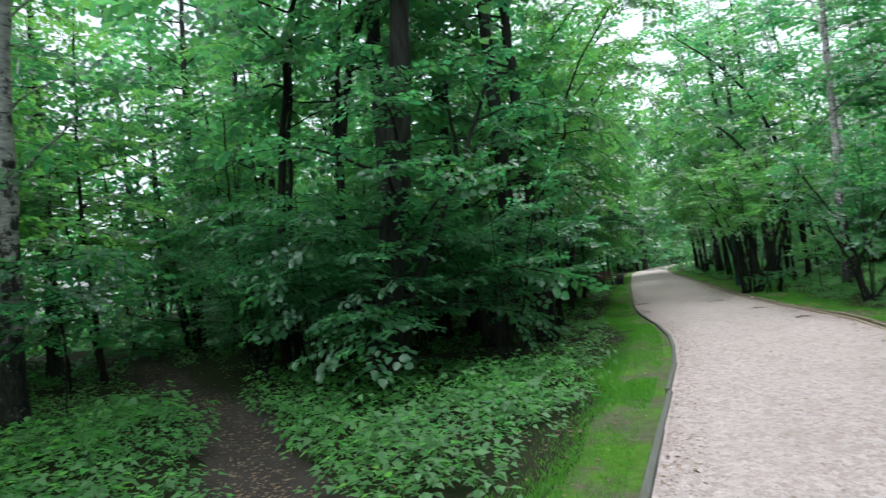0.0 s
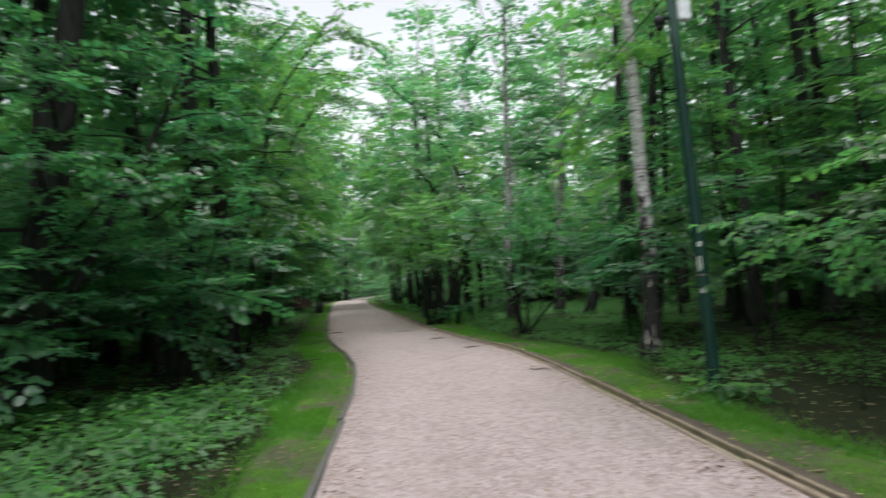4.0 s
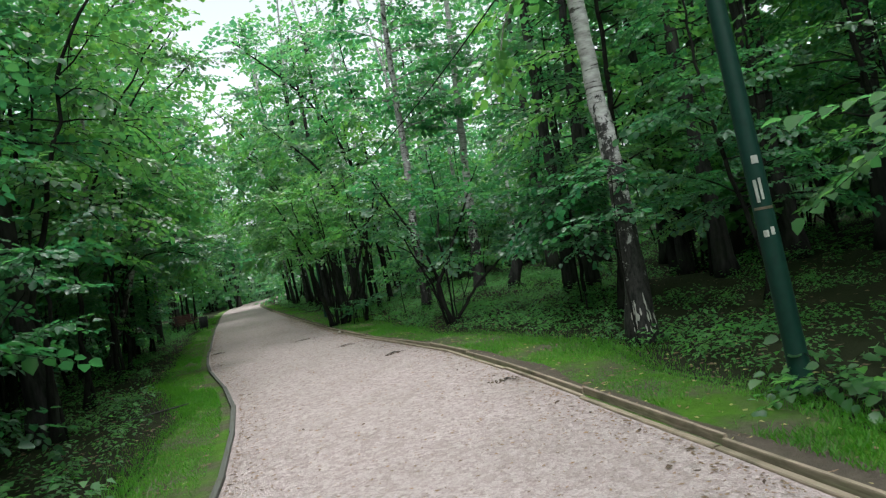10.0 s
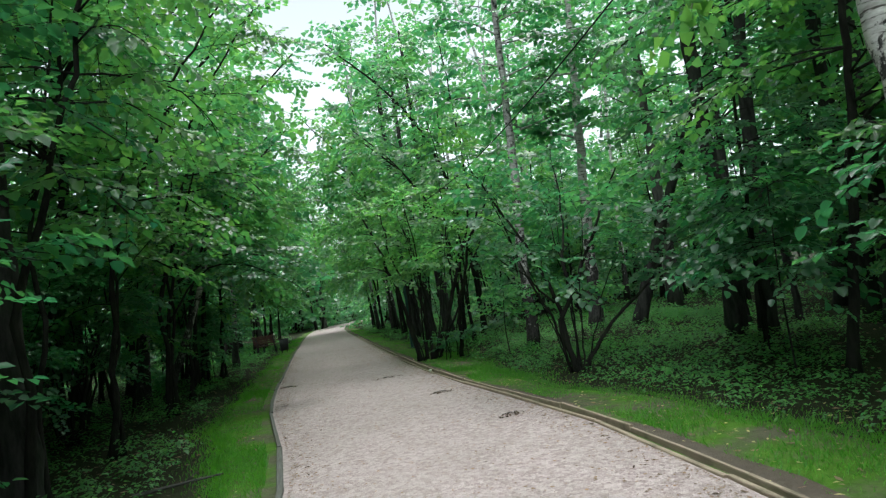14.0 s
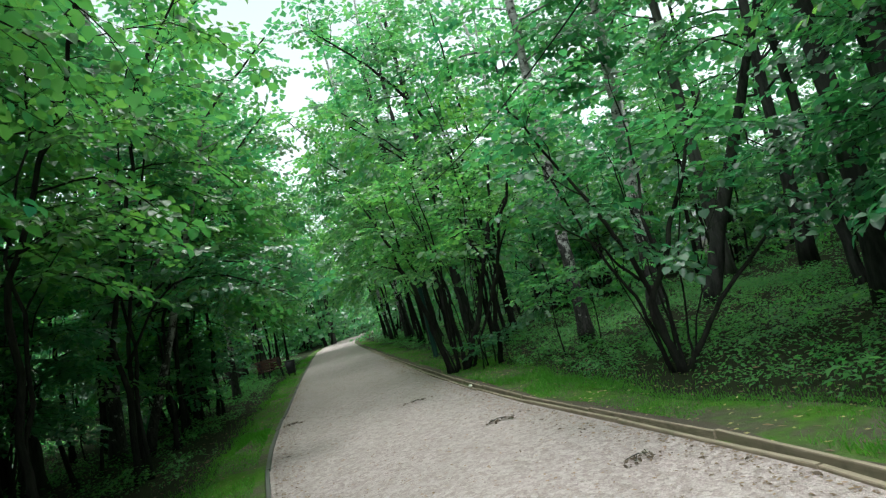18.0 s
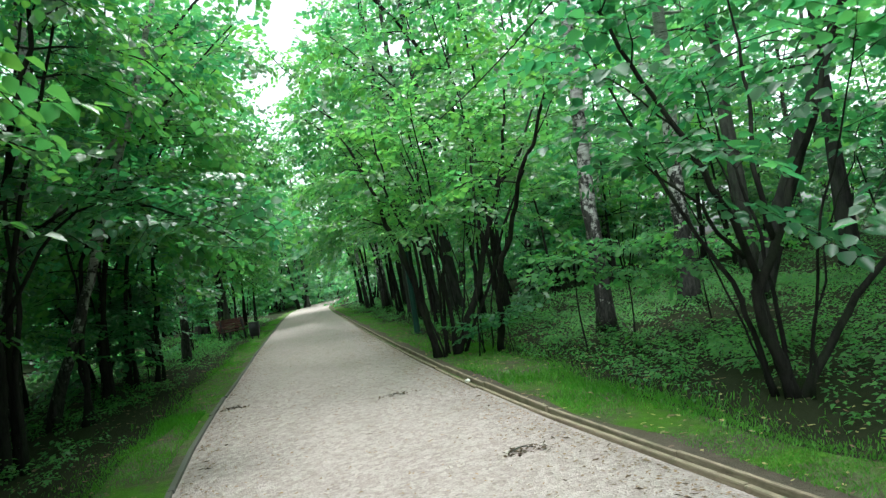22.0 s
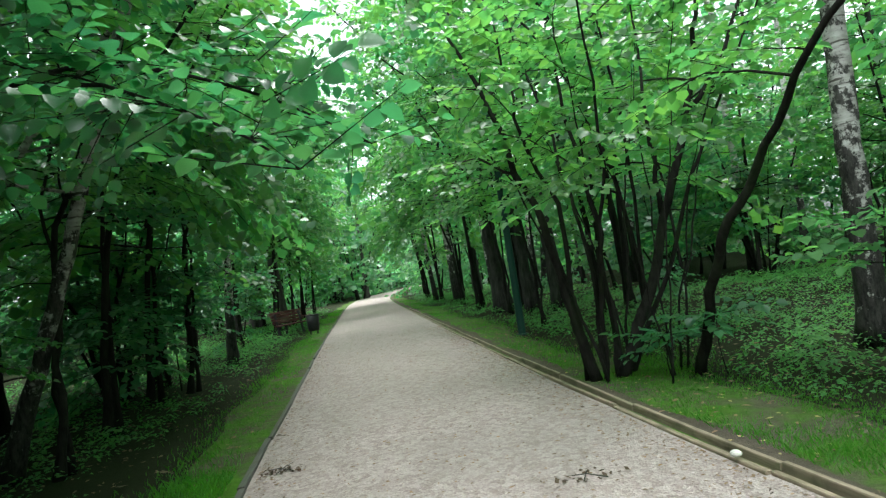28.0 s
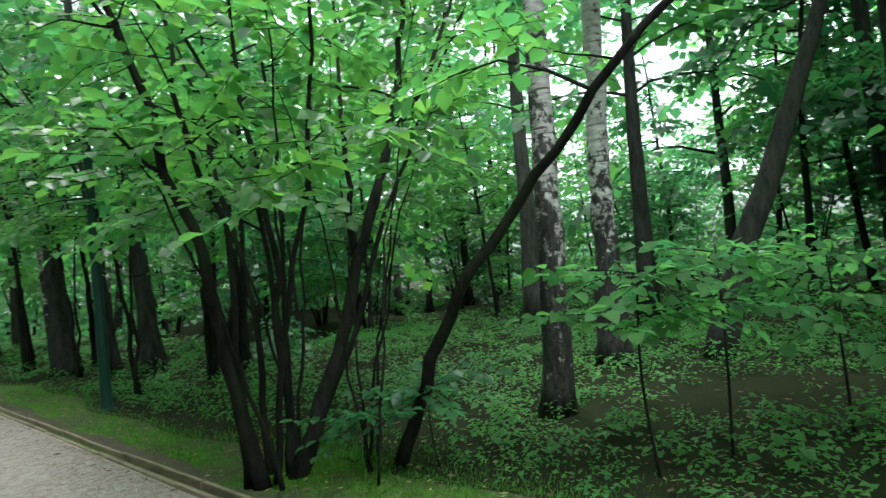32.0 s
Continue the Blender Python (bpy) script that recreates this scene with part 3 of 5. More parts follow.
for i in range(5):
    YOUNG.append(woody("young_tree", "slender young tree with layered green leaves", "tree", [rnd_stem(ws, 5.5 + 0.7 * i, 0.8)], [0.045 + 0.006 * i], BARK_HAZEL, (LEAF_LIME, LEAF)[i % 2], SPRAYS_FILL, 200 + i,
                       "young trees", first=0.14, per_metre=4.4, reach=(1.1, 2.4), density=4.2, part_name="trunk", rise=(-0.05, 0.5), boughs_shown=4, sides=6, ring=0.5))
for i in range(4):
    HIGH.append(woody("young_tree", "young tree with a bare dark stem and leafy top", "tree", [rnd_stem(ws, 7.0 + 0.8 * i, 0.9)], [0.06 + 0.01 * i], BARK_HAZEL, (LEAF, LEAF_LIME)[i % 2], SPRAYS_FILL, 250 + i,
                      "young trees", first=0.36, per_metre=5.0, reach=(1.4, 2.6), density=4.4, part_name="trunk", rise=(-0.1, 0.4), boughs_shown=5, sides=6, ring=0.5))
for i in range(4):
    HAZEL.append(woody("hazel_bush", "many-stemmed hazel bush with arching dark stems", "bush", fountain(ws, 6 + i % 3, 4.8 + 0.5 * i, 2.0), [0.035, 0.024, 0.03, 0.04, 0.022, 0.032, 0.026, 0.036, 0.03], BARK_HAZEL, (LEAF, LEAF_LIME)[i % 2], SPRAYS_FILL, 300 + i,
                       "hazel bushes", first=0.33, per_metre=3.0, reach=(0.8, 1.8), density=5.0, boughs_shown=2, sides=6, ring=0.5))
for i in range(3):
    THICKET.append(woody("thicket_bush", "dense leafy bush closing the depth of the woods", "bush", fountain(ws, 3, 5.2 + 0.8 * i, 2.0), [0.05] * 5, BARK_HAZEL, LEAF_HIGH, SPRAYS_HUGE, 340 + i,
                         "thicket bushes", first=0.06, per_metre=2.2, reach=(1.2, 2.6), density=1.9, boughs_shown=0, sides=5, ring=0.8, fine_wood=False))
for i in range(3):
    COPSE.append(woody("thicket_bush", "dense leafy bush among the trunks of the woods", "bush", fountain(ws, 4, 5.2 + 0.8 * i, 2.0), [0.05, 0.035, 0.045, 0.03], BARK_HAZEL, (LEAF_HIGH, LEAF, LEAF_LIME)[i], SPRAYS_COPSE, 350 + i,
                       "thicket bushes", first=0.1, per_metre=2.4, reach=(1.2, 2.6), density=3.0, boughs_shown=0, sides=5, ring=0.8))
for i in range(4):
    h = 7.6 + 0.8 * i
    ARCH.append(woody("arching_tree", "young linden arching over the footpath", "tree", [[(0, 0, 0), (0.25, 0.1, h * 0.4), (1.4, 0.1 * i, h * 0.72), (3.3, 0.2 * i - 0.2, h * 0.95)], [(0.1, 0.15, 0), (0.1, 0.6, h * 0.5), (0.9, 1.0, h)]], [0.06, 0.045], BARK_HAZEL, LEAF_LIME, SPRAYS_FILL, 360 + i,
                      "arching trees", first=0.33, per_metre=4.2, reach=(1.4, 2.9), density=3.6, part_name="trunk", rise=(-0.15, 0.35), boughs_shown=4, sides=6, ring=0.5, droop=0.4))

# the same kinds with smaller, finer leaves, for places close to the walked stretch
for i in range(3):
    NEAR_YOUNG.append(woody("young_tree", "slender young tree with layered green leaves", "tree", [rnd_stem(ws, 6.0 + 0.9 * i, 0.8)], [0.05 + 0.008 * i], BARK_HAZEL, (LEAF_LIME, LEAF)[i % 2], SPRAYS_NEAR, 270 + i,
                            "young trees", first=0.3, per_metre=5.5, reach=(1.1, 2.4), density=6.0, part_name="trunk", rise=(-0.05, 0.5), boughs_shown=6, sides=8))
for i in range(2):
    h = 6.4 + 0.8 * i
    NEAR_ARCH.append(woody("arching_tree", "young linden arching over the footpath", "tree", [[(0, 0, 0), (0.25, 0.1, h * 0.4), (1.0, 0.1 * i, h * 0.75), (2.2, 0.2 * i - 0.2, h)], [(0.1, 0.15, 0), (0.1, 0.6, h * 0.45), (0.6, 1.0, h * 0.85)]], [0.05, 0.035], BARK_HAZEL, LEAF_LIME, SPRAYS_NEAR, 380 + i,
                           "arching trees", first=0.42, per_metre=4.2, reach=(1.2, 2.6), density=5.2, part_name="trunk", rise=(-0.1, 0.35), boughs_shown=8, sides=8, droop=0.35, wander=0.06))
for i in range(2):
    NEAR_TALL.append(woody("forest_tree", "tall dark-barked forest tree with a high crown", "tree", [rnd_stem(ws, 13.5 + i, 0.9)], [0.15 + 0.03 * i], BARK, LEAF_HIGH, SPRAYS_FILL, 395 + i,
                           "forest trees", first=0.45, per_metre=2.8, reach=(1.8, 3.4), density=3.4, part_name="trunk", rise=(0.1, 0.9), boughs_shown=4, sides=12, ring=0.4))
for i in range(2):
    NEAR_HAZEL.append(woody("hazel_bush", "many-stemmed hazel bush with arching dark stems", "bush", fountain(ws, 7, 5.0 + 0.5 * i, 1.9), [0.035, 0.024, 0.03, 0.04, 0.022, 0.032, 0.026, 0.036, 0.03], BARK_HAZEL, LEAF, SPRAYS_NEAR, 390 + i,
                            "hazel bushes", first=0.4, per_metre=2.8, reach=(0.8, 1.8), density=5.5, boughs_shown=5, sides=8, wander=0.05))

for i in range(3):
    h = 10.2 + 0.8 * i
    OVER.append(woody("arching_tree", "tall linden whose crown closes over the footpath", "tree", [[(0, 0, 0), (0.2, 0.1, h * 0.4), (1.5, 0.1 * i, h * 0.72), (4.4, 0.2 * i - 0.2, h * 0.94)], [(0.1, 0.15, 0), (0.0, 0.5, h * 0.5), (0.5, 1.0, h)]], [0.1, 0.07], BARK_HAZEL, LEAF_HIGH, SPRAYS_FAR, 440 + i,
                      "arching trees", first=0.36, per_metre=3.0, reach=(1.6, 3.2), density=2.8, part_name="trunk", rise=(-0.15, 0.4), boughs_shown=4, sides=6, ring=0.5, droop=0.35))

SLENDER = []
for i in range(2):
    SLENDER.append(woody("birch_tree", "slender pale birch with a thin high crown", "tree", [rnd_stem(ws, 15.5 + i, 1.2, 0.5), [(0, 0, 7.5), (0.4, 0.3, 10), (1.3, 0.6, 13.5)]], [0.11, 0.05], BIRCH, LEAF_HIGH, SPRAYS_FAR, 480 + i,
                         "forest trees", first=0.42, per_metre=1.5, reach=(0.8, 1.8), density=1.8, part_name="trunk", rise=(0.3, 1.2), boughs_shown=6, sides=8, ring=0.8))

NEAR_OVER = []
for i in range(2):
    h = 8.8 + 0.7 * i
    NEAR_OVER.append(woody("arching_tree", "linden whose airy crown closes over the footpath", "tree", [[(0, 0, 0), (0.2, 0.1, h * 0.4), (1.3, 0.1 * i, h * 0.75), (3.8, 0.2 * i - 0.2, h)], [(0.1, 0.15, 0), (0.0, 0.5, h * 0.5), (0.5, 1.0, h)]], [0.09, 0.06], BARK_HAZEL, LEAF_HIGH, SPRAYS_FILL, 460 + i,
                           "arching trees", first=0.45, per_metre=3.4, reach=(1.5, 3.0), density=4.6, part_name="trunk", rise=(-0.05, 0.5), boughs_shown=5, sides=8, droop=0.3))

# where the rows of the woods stand: (kind, x, y, size)
HERO_SPOTS = [(-3.85, 9.1), (-2.75, 12.6), (-8.1, 6.6), (-9.2, 5.35), (5.75, 3.4), (6.7, 3.4), (4.55, 7.5), (5.25, 10.4), (5.0, 16.75), (3.8, 23.0), (5.96, 22.1), (3.9, 28.8), (7.85, 16.6), (8.3, 16.4),
              (8.1, 22.9), (8.8, 21.9), (-3.2, 23.3), (-3.5, 28.2), (-2.25, 31.4), (-1.7, 40), (5.9, 32.6), (5.5, 33.7), (10.05, 8.8), (10.45, 7.9)]


def off_path(x, y):
    return max(float(left_edge(y)) - x, x - float(right_edge(y)))


def near_trail(x, y):
    if x > -0.5:
        return False
    return abs(y - float(trail_y(x))) < 1.25


used = {id(t): False for t in TALL + YOUNG + HIGH + HAZEL + THICKET + COPSE + ARCH + NEAR_YOUNG + NEAR_ARCH + NEAR_HAZEL + NEAR_TALL + OVER + NEAR_OVER + SLENDER}


def put_fill(pool, x, y, size):
    """One more of a kind; the finer ones where the walk passes close."""
    turn_x = float(bend(y))
    if -13 < x < 12 and -5 < y < 28 and pool is TALL:
        pool = NEAR_TALL
    if (-8.5 < x < 8.5 and -2 < y < 27 or 8 < x < 11 and 2 < y < 14 or -16 < x < 0 and -6 < y < 18) and pool in (YOUNG, HIGH, HAZEL):
        pool = NEAR_HAZEL if pool is HAZEL else NEAR_YOUNG
    t = pool[ws.randint(len(pool))]
    turn = ws.uniform(0, 360)
    if not used[id(t)]:
        used[id(t)] = True
        return place(t, x + turn_x, y, turn, size)
    return again(t, x + turn_x, y, turn, size)


def scatter(pool, x0, x1, y0, y1, gap, clear, size, keep=1.0, hero_gap=1.2):
    for gx in np.arange(x0, x1, gap):
        for gy in np.arange(y0, y1, gap):
            x, y = gx + ws.uniform(0, gap), gy + ws.uniform(0, gap)
            wx = x + float(bend(y))
            if ws.rand() > keep or off_path(wx, y) < clear or near_trail(wx, y):
                continue
            if -15.5 < x < -2 and -4 < y < 7.5 or any((wx - a) ** 2 + (y - b) ** 2 < hero_gap ** 2 for a, b in HERO_SPOTS):
                continue
            if pool is TALL and -12.5 < x < -3 and 5 < y < 14:
                continue
            if -8.5 < x < -2.4 and 30 < y < 41 or 2 < x < 13.5 and 17.6 < y < 25.5 and pool is not TALL:
                continue
            if (x + 0.3) ** 2 + (y - 2) ** 2 < (8.5 if pool is TALL else 4.5) ** 2:
                continue
            put_fill(pool, x, y, ws.uniform(*size))


# tall trees in the depth of the woods
scatter(TALL, -34, -6, -16, 20, 7.6, 5.0, (0.85, 1.2))
scatter(TALL, -34, -9, 20, 40, 8.5, 6.0, (0.85, 1.2), 0.7)
scatter(TALL, 6, 36, -16, 20, 7.4, 4.6, (0.9, 1.2), hero_gap=1.5)
scatter(TALL, 10, 36, 20, 42, 9.0, 6.5, (0.85, 1.2), 0.7, hero_gap=2)
scatter(TALL, -30, 30, 44, 62, 7.5, 8.0, (1.0, 1.3))
scatter(TALL, -26, 22, 62, 125, 9.0, 6.0, (0.9, 1.25))
for x, y in ((9.5, -1), (12, 3.5), (15.4, 10.2), (13.1, 7.8), (16.5, 5), (11.2, 14.6), (-10.5, 16.5), (-9.8, 18.2), (-11.5, 22), (10.2, 17.2), (12, 17), (15.4, 20.6), (16.6, 25.4), (12.8, 26), (11.4, 19.6)):
    put_fill(TALL, x, y, ws.uniform(0.85, 1.1))
for x, y in ((-10.2, 0.4), (-13, 3.2), (-12.6, -2.6), (-7.6, -3.4), (-16, 2.0), (-15.4, -3.6), (-10.4, -5.2), (-5.4, -4.6)):
    put_fill(TALL, x, y, ws.uniform(0.9, 1.1))
for x, y in ((-10.6, 2.6), (-9.4, -0.8), (-12.4, 5.0), (-11.6, 0.2), (-13.8, 1.0), (-13.5, 7.4)):
    put_fill(HAZEL if x < -11 else YOUNG, x, y, ws.uniform(0.7, 0.9))
scatter(YOUNG, -21, -14, -9, 4, 3.2, 6.0, (0.9, 1.2))
scatter(HIGH, -25, -15, -9, 8, 4.4, 6.0, (1.0, 1.25))
scatter(HAZEL, -19, -12, -7, 3, 4.0, 6.0, (0.8, 1.0))
for x, y in ((-8.2, 49), (3.4, 51), (-6.0, 45), (2.0, 47)):
    put_fill(TALL, x, y, ws.uniform(1.1, 1.25))
# where the path turns away its line is closed by crowns
for x, y in ((-9.5, 122), (-6.2, 124), (-3.6, 121), (-12.4, 121), (0.4, 132), (4.2, 137), (9.6, 140), (14.0, 139), (18.4, 143)):
    put_fill(TALL, x, y, ws.uniform(1.0, 1.2))
    put_fill(THICKET, x + 0.8, y - 2.5, ws.uniform(1.3, 1.6))
for x, y in ((-3.2, 86), (-5.4, 91), (-2.2, 96), (-5.6, 99), (-1.2, 104), (-4.2, 109), (2.0, 113), (-1.6, 116)):
    put_fill(TALL, x, y, ws.uniform(1.1, 1.3))
    put_fill(THICKET, x - 1.0, y - 1.5, ws.uniform(1.2, 1.5))
# slender pale birches whose thin tops stand against the sky
for x, y in ((5.4, 38), (7.6, 41), (10.6, 38.5), (13.4, 42), (9.4, 46), (15.6, 36), (4.6, 50), (12.0, 33.5)):
    t = SLENDER[ws.randint(2)]
    if used[id(t)]:
        again(t, x, y, ws.uniform(0, 360), ws.uniform(0.95, 1.2))
    else:
        used[id(t)] = True
        place(t, x, y, 0, 1.1)
# behind the stout trunk and beyond the trail
for x, y in ((-6.9, 16.6), (-9.4, 18.6), (-12.6, 17.0), (-5.6, 21.5), (-15.6, 18.6), (-8.2, 23.0)):
    put_fill(TALL, x, y, ws.uniform(0.85, 1.0))
for x, y in ((-6.6, 13.6), (-9.2, 14.6), (-11.6, 16.0), (-4.6, 15.8), (-12.4, 8.6), (-10.8, 7.2), (-14.6, 9.8)):
    put_fill(YOUNG, x, y, ws.uniform(0.85, 1.1))
for x, y in ((-6.4, 10.8), (-5.2, 12.2), (-8.6, 12.4), (-11.4, 6.2), (-5.0, 17.4), (-6.2, 20.4)):
    put_fill(HAZEL, x, y, ws.uniform(0.7, 0.9))
# tall trees added to shade the forest floor beside the walk's beginning
for x, y in ((7.6, -0.6), (12.2, 6.0), (11.6, 1.2), (9.6, 3.2), (-9.2, 1.2), (-6.2, -1.4), (-5.0, 11.2), (-12.0, 4.0), (-5.0, 16.2), (8.6, 13.4)):
    put_fill(TALL, x, y, ws.uniform(0.85, 1.0))
for x, y in ((6.7, 7.5), (7.5, 5.3), (8.4, 7.8), (6.2, 9.5), (7.4, 11.2), (8.8, 9.6)):
    put_fill(YOUNG, x, y, ws.uniform(0.9, 1.05))
# low foliage along the shaded side of the path
for x, y in ((-4.6, 15.6), (-5.4, 19.2), (-4.8, 22.0), (-6.2, 24.6), (-5.2, 27.4), (-6.6, 29.6), (-7.4, 33.5), (-5.6, 36.4)):
    put_fill(YOUNG, x, y, ws.uniform(0.45, 0.62))
for x, y in ((-10.4, 3.4), (-9.8, 1.9), (-11.8, 2.6)):
    put_fill(HAZEL, x, y, ws.uniform(0.7, 0.85))
# understorey beside the path
for x, y in ((-7.6, 10.8), (-5.6, 9.9), (-2.5, 9.9), (-4.9, 12.4), (-3.9, 15.4), (-4.4, 18.3)):
    put_fill(HAZEL, x, y, ws.uniform(0.75, 0.95))
scatter(YOUNG, -13, -2.5, 7, 20, 3.6, 2.6, (0.8, 1.15))
scatter(YOUNG, -13, -2.5, 20, 30, 3.8, 2.6, (0.8, 1.05), 0.6)
scatter(HIGH, -14, -3, 3, 20, 4.8, 3.2, (0.8, 1.1))
scatter(HIGH, -14, -3, 20, 34, 6.0, 3.6, (0.8, 1.1), 0.7)
scatter(HIGH, 5, 16, 3, 13, 3.6, 2.2, (0.85, 1.15))
scatter(HIGH, 4, 14, 13, 19, 3.6, 3.0, (0.8, 1.1), hero_gap=1.8)
scatter(HIGH, 6, 16, 28, 40, 6.5, 3.5, (0.8, 1.15), hero_gap=1.8)
scatter(YOUNG, 6, 16, 12.5, 19.5, 3.6, 3.4, (0.85, 1.15))
scatter(YOUNG, 4, 16, 29, 44, 5.6, 2.8, (0.85, 1.15))
scatter(HAZEL, -12, -4, 12, 20, 5.4, 3.0, (0.8, 1.1), 0.8)
scatter(HAZEL, -12, -4, 20, 42, 5.8, 3.0, (0.75, 1.0), 0.6)
scatter(HAZEL, 6, 16, 13, 18, 4.4, 3.6, (0.85, 1.1), 0.9)
scatter(HAZEL, 3, 16, 29, 46, 6.0, 2.6, (0.85, 1.15), 0.8)
# the depth of the woods
scatter(COPSE, -24, -12, 2, 40, 5.6, 9.0, (0.8, 1.2))
scatter(THICKET, -38, -24, 0, 46, 6.4, 9.0, (0.8, 1.2))
scatter(COPSE, 14, 24, 0, 16, 5.6, 9.0, (0.8, 1.2))
scatter(COPSE, 15, 24, 16, 40, 7.6, 9.0, (0.7, 1.0))
scatter(THICKET, 24, 42, 0, 50, 6.6, 9.0, (0.8, 1.2))
scatter(THICKET, -26, 22, 46, 64, 5.5, 6.5, (0.9, 1.3))
scatter(THICKET, -22, 18, 64, 112, 6.8, 3.4, (0.9, 1.3))
scatter(THICKET, -20, 26, 134, 150, 5.4, -9.0, (0.9, 1.3))
scatter(YOUNG, -24, 26, -14, 2, 8.0, 3.0, (0.9, 1.2))
scatter(THICKET, -26, 26, -24, -12, 7.0, -9.0, (0.9, 1.3))
scatter(HIGH, -21, -12, 0, 20, 4.2, 6.0, (0.9, 1.2))
scatter(HIGH, 14, 28, 26, 46, 7.0, 6.0, (0.9, 1.15))
scatter(HIGH, 14, 22, 14, 24, 4.2, 6.0, (0.9, 1.2))
# both sides of the path farther on, arching over it
for side in (-1, 1):
    y = 13.2 if side < 0 else 29.6
    while y < 62:
        x = float(left_edge(y)) - ws.uniform(1.8, 2.6) if side < 0 else float(right_edge(y)) + ws.uniform(1.7, 2.5)
        turn = ws.uniform(-28, 28) + (0 if side < 0 else 180)
        kinds = NEAR_ARCH if y < 36 else ARCH
        t = kinds[ws.randint(len(kinds))]
        if not (side < 0 and 30.5 < y < 38):
            if used[id(t)]:
                again(t, x, y, turn, ws.uniform(1.1, 1.35) if y > 36 else ws.uniform(0.9, 1.15) if y > 15.5 else ws.uniform(0.72, 0.85))
            else:
                used[id(t)] = True
                place(t, x, y, turn, 1.0)
        y += ws.uniform(4.8, 6.4) if y > 38 else ws.uniform(4.0, 5.6) if y > 22 else ws.uniform(2.6, 3.8)
for x, y, turn, size in ((-2.5, 24.9, 4, 0.95), (5.6, 26.6, 178, 0.9), (-2.7, 27.2, -12, 1.0)):
    again(ARCH[0 if turn < 90 else 1], x, y, turn, size)
for side in (-1, 1):
    y = 34.0 if side < 0 else 30.0
    while y < 60:
        x = float(left_edge(y)) - ws.uniform(3.2, 4.4) if side < 0 else float(right_edge(y)) + ws.uniform(3.0, 4.2)
        turn = ws.uniform(-25, 25) + (0 if side < 0 else 180)
        t = OVER[ws.randint(3)]
        if used[id(t)]:
            again(t, x, y, turn, ws.uniform(0.88, 1.05) * (1.2 if y > 40 else 0.9))
        else:
            used[id(t)] = True
            place(t, x, y, turn, 0.95)
        y += ws.uniform(6.5, 8.0) if not 35 < y < 39 else 9.0
# lindens added to narrow the sky gap and to shade bough and left verge
for x, y, turn, k in ((-4.2, 19.0, -15, 0), (-4.6, 21.4, 5, 1), (-4.3, 25.6, 0, 0), (6.9, 30.4, 184, 1), (-3.3, 29.6, 3, 1), (-6.6, 11.0, -25, 1), (-5.6, 11.4, -5, 0), (-4.8, 15.4, -10, 1)):
    if used[id(NEAR_OVER[k])]:
        again(NEAR_OVER[k], x, y, turn, ws.uniform(1.12, 1.28))
    else:
        used[id(NEAR_OVER[k])] = True
        place(NEAR_OVER[k], x, y, turn, 1.0)
for t in TALL + YOUNG + HIGH + HAZEL + THICKET + COPSE + ARCH + NEAR_YOUNG + NEAR_ARCH + NEAR_HAZEL + NEAR_TALL + OVER + NEAR_OVER + SLENDER:
    if not used[id(t)]:
        used[id(t)] = True
        place(t, ws.uniform(-28, -20), ws.uniform(40, 60), 0, 1.0)

# ---- the trees beside the path ----


def hero(name, label, category, x, y, stems, radius, bark, leaf, seed, **more):
    thing = woody(name, label, category, [[(a - x, b - y, c) for a, b, c in s] for s in stems], radius, bark, leaf, more.pop("sprays", SPRAYS_NEAR), seed, **more)
    return place(thing, x, y)


birch = hero("birch_tree", "leaning birch with white and black bark, whitewashed scars at its foot", "tree", 5.25, 10.38,
     [[(5.25, 10.38, 0), (5.38, 10.5, 1.5), (5.43, 10.65, 2.6), (5.45, 10.75, 4.1), (5.48, 10.9, 5.8), (5.6, 11.1, 11.5)]], [0.135], BIRCH, LEAF_LIME, 401, part_name="trunk", root=1.7, first=0.42, per_metre=3.2, reach=(1.2, 2.8), density=5, tip=0.45, sides=16, sprays=SPRAYS_FILL)
scar = np.random.RandomState(31)
for _ in range(20):
    z0, a0 = scar.uniform(0.12, 0.5), scar.uniform(205, 290)
    z1, a1 = z0 + scar.uniform(0.05, 0.17), a0 + scar.uniform(4, 9)
    bm = bmesh.new()
    rows = [[bm.verts.new((math.cos(radians(a)) * r - 0.02 * z, math.sin(radians(a)) * r, z)) for a in np.linspace(a0 + da, a1 + db, 4)]
            for z, da, db, r in [(z0 + (z1 - z0) * k, (a1 - a0) * 0.4 * abs(2 * k - 1) + scar.uniform(-1.5, 1.5), -(a1 - a0) * 0.4 * abs(2 * k - 1) + scar.uniform(-1.5, 1.5), 0.146 + 0.122 * math.exp(-(z0 + (z1 - z0) * k) / 0.405)) for k in (0, 0.3, 0.65, 1)]]
    for r0, r1 in zip(rows[:-1], rows[1:]):
        for i in range(3):
            bm.faces.new((r0[i], r0[i + 1], r1[i + 1], r1[i]))
    bmesh.ops.solidify(bm, geom=bm.faces[:], thickness=0.012)
    part("whitewash_scar", bm, LIME_WASH, birch, "flaking white lime wash on bare wood")
hero("birch_tree", "straight birch with pale bark and a black cracked foot", "tree", 6.12, 22.4,
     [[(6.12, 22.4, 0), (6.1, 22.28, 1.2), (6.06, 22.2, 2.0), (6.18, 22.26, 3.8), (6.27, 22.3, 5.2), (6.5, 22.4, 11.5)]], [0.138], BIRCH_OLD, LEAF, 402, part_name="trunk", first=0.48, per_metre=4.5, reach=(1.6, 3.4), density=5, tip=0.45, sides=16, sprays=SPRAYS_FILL)
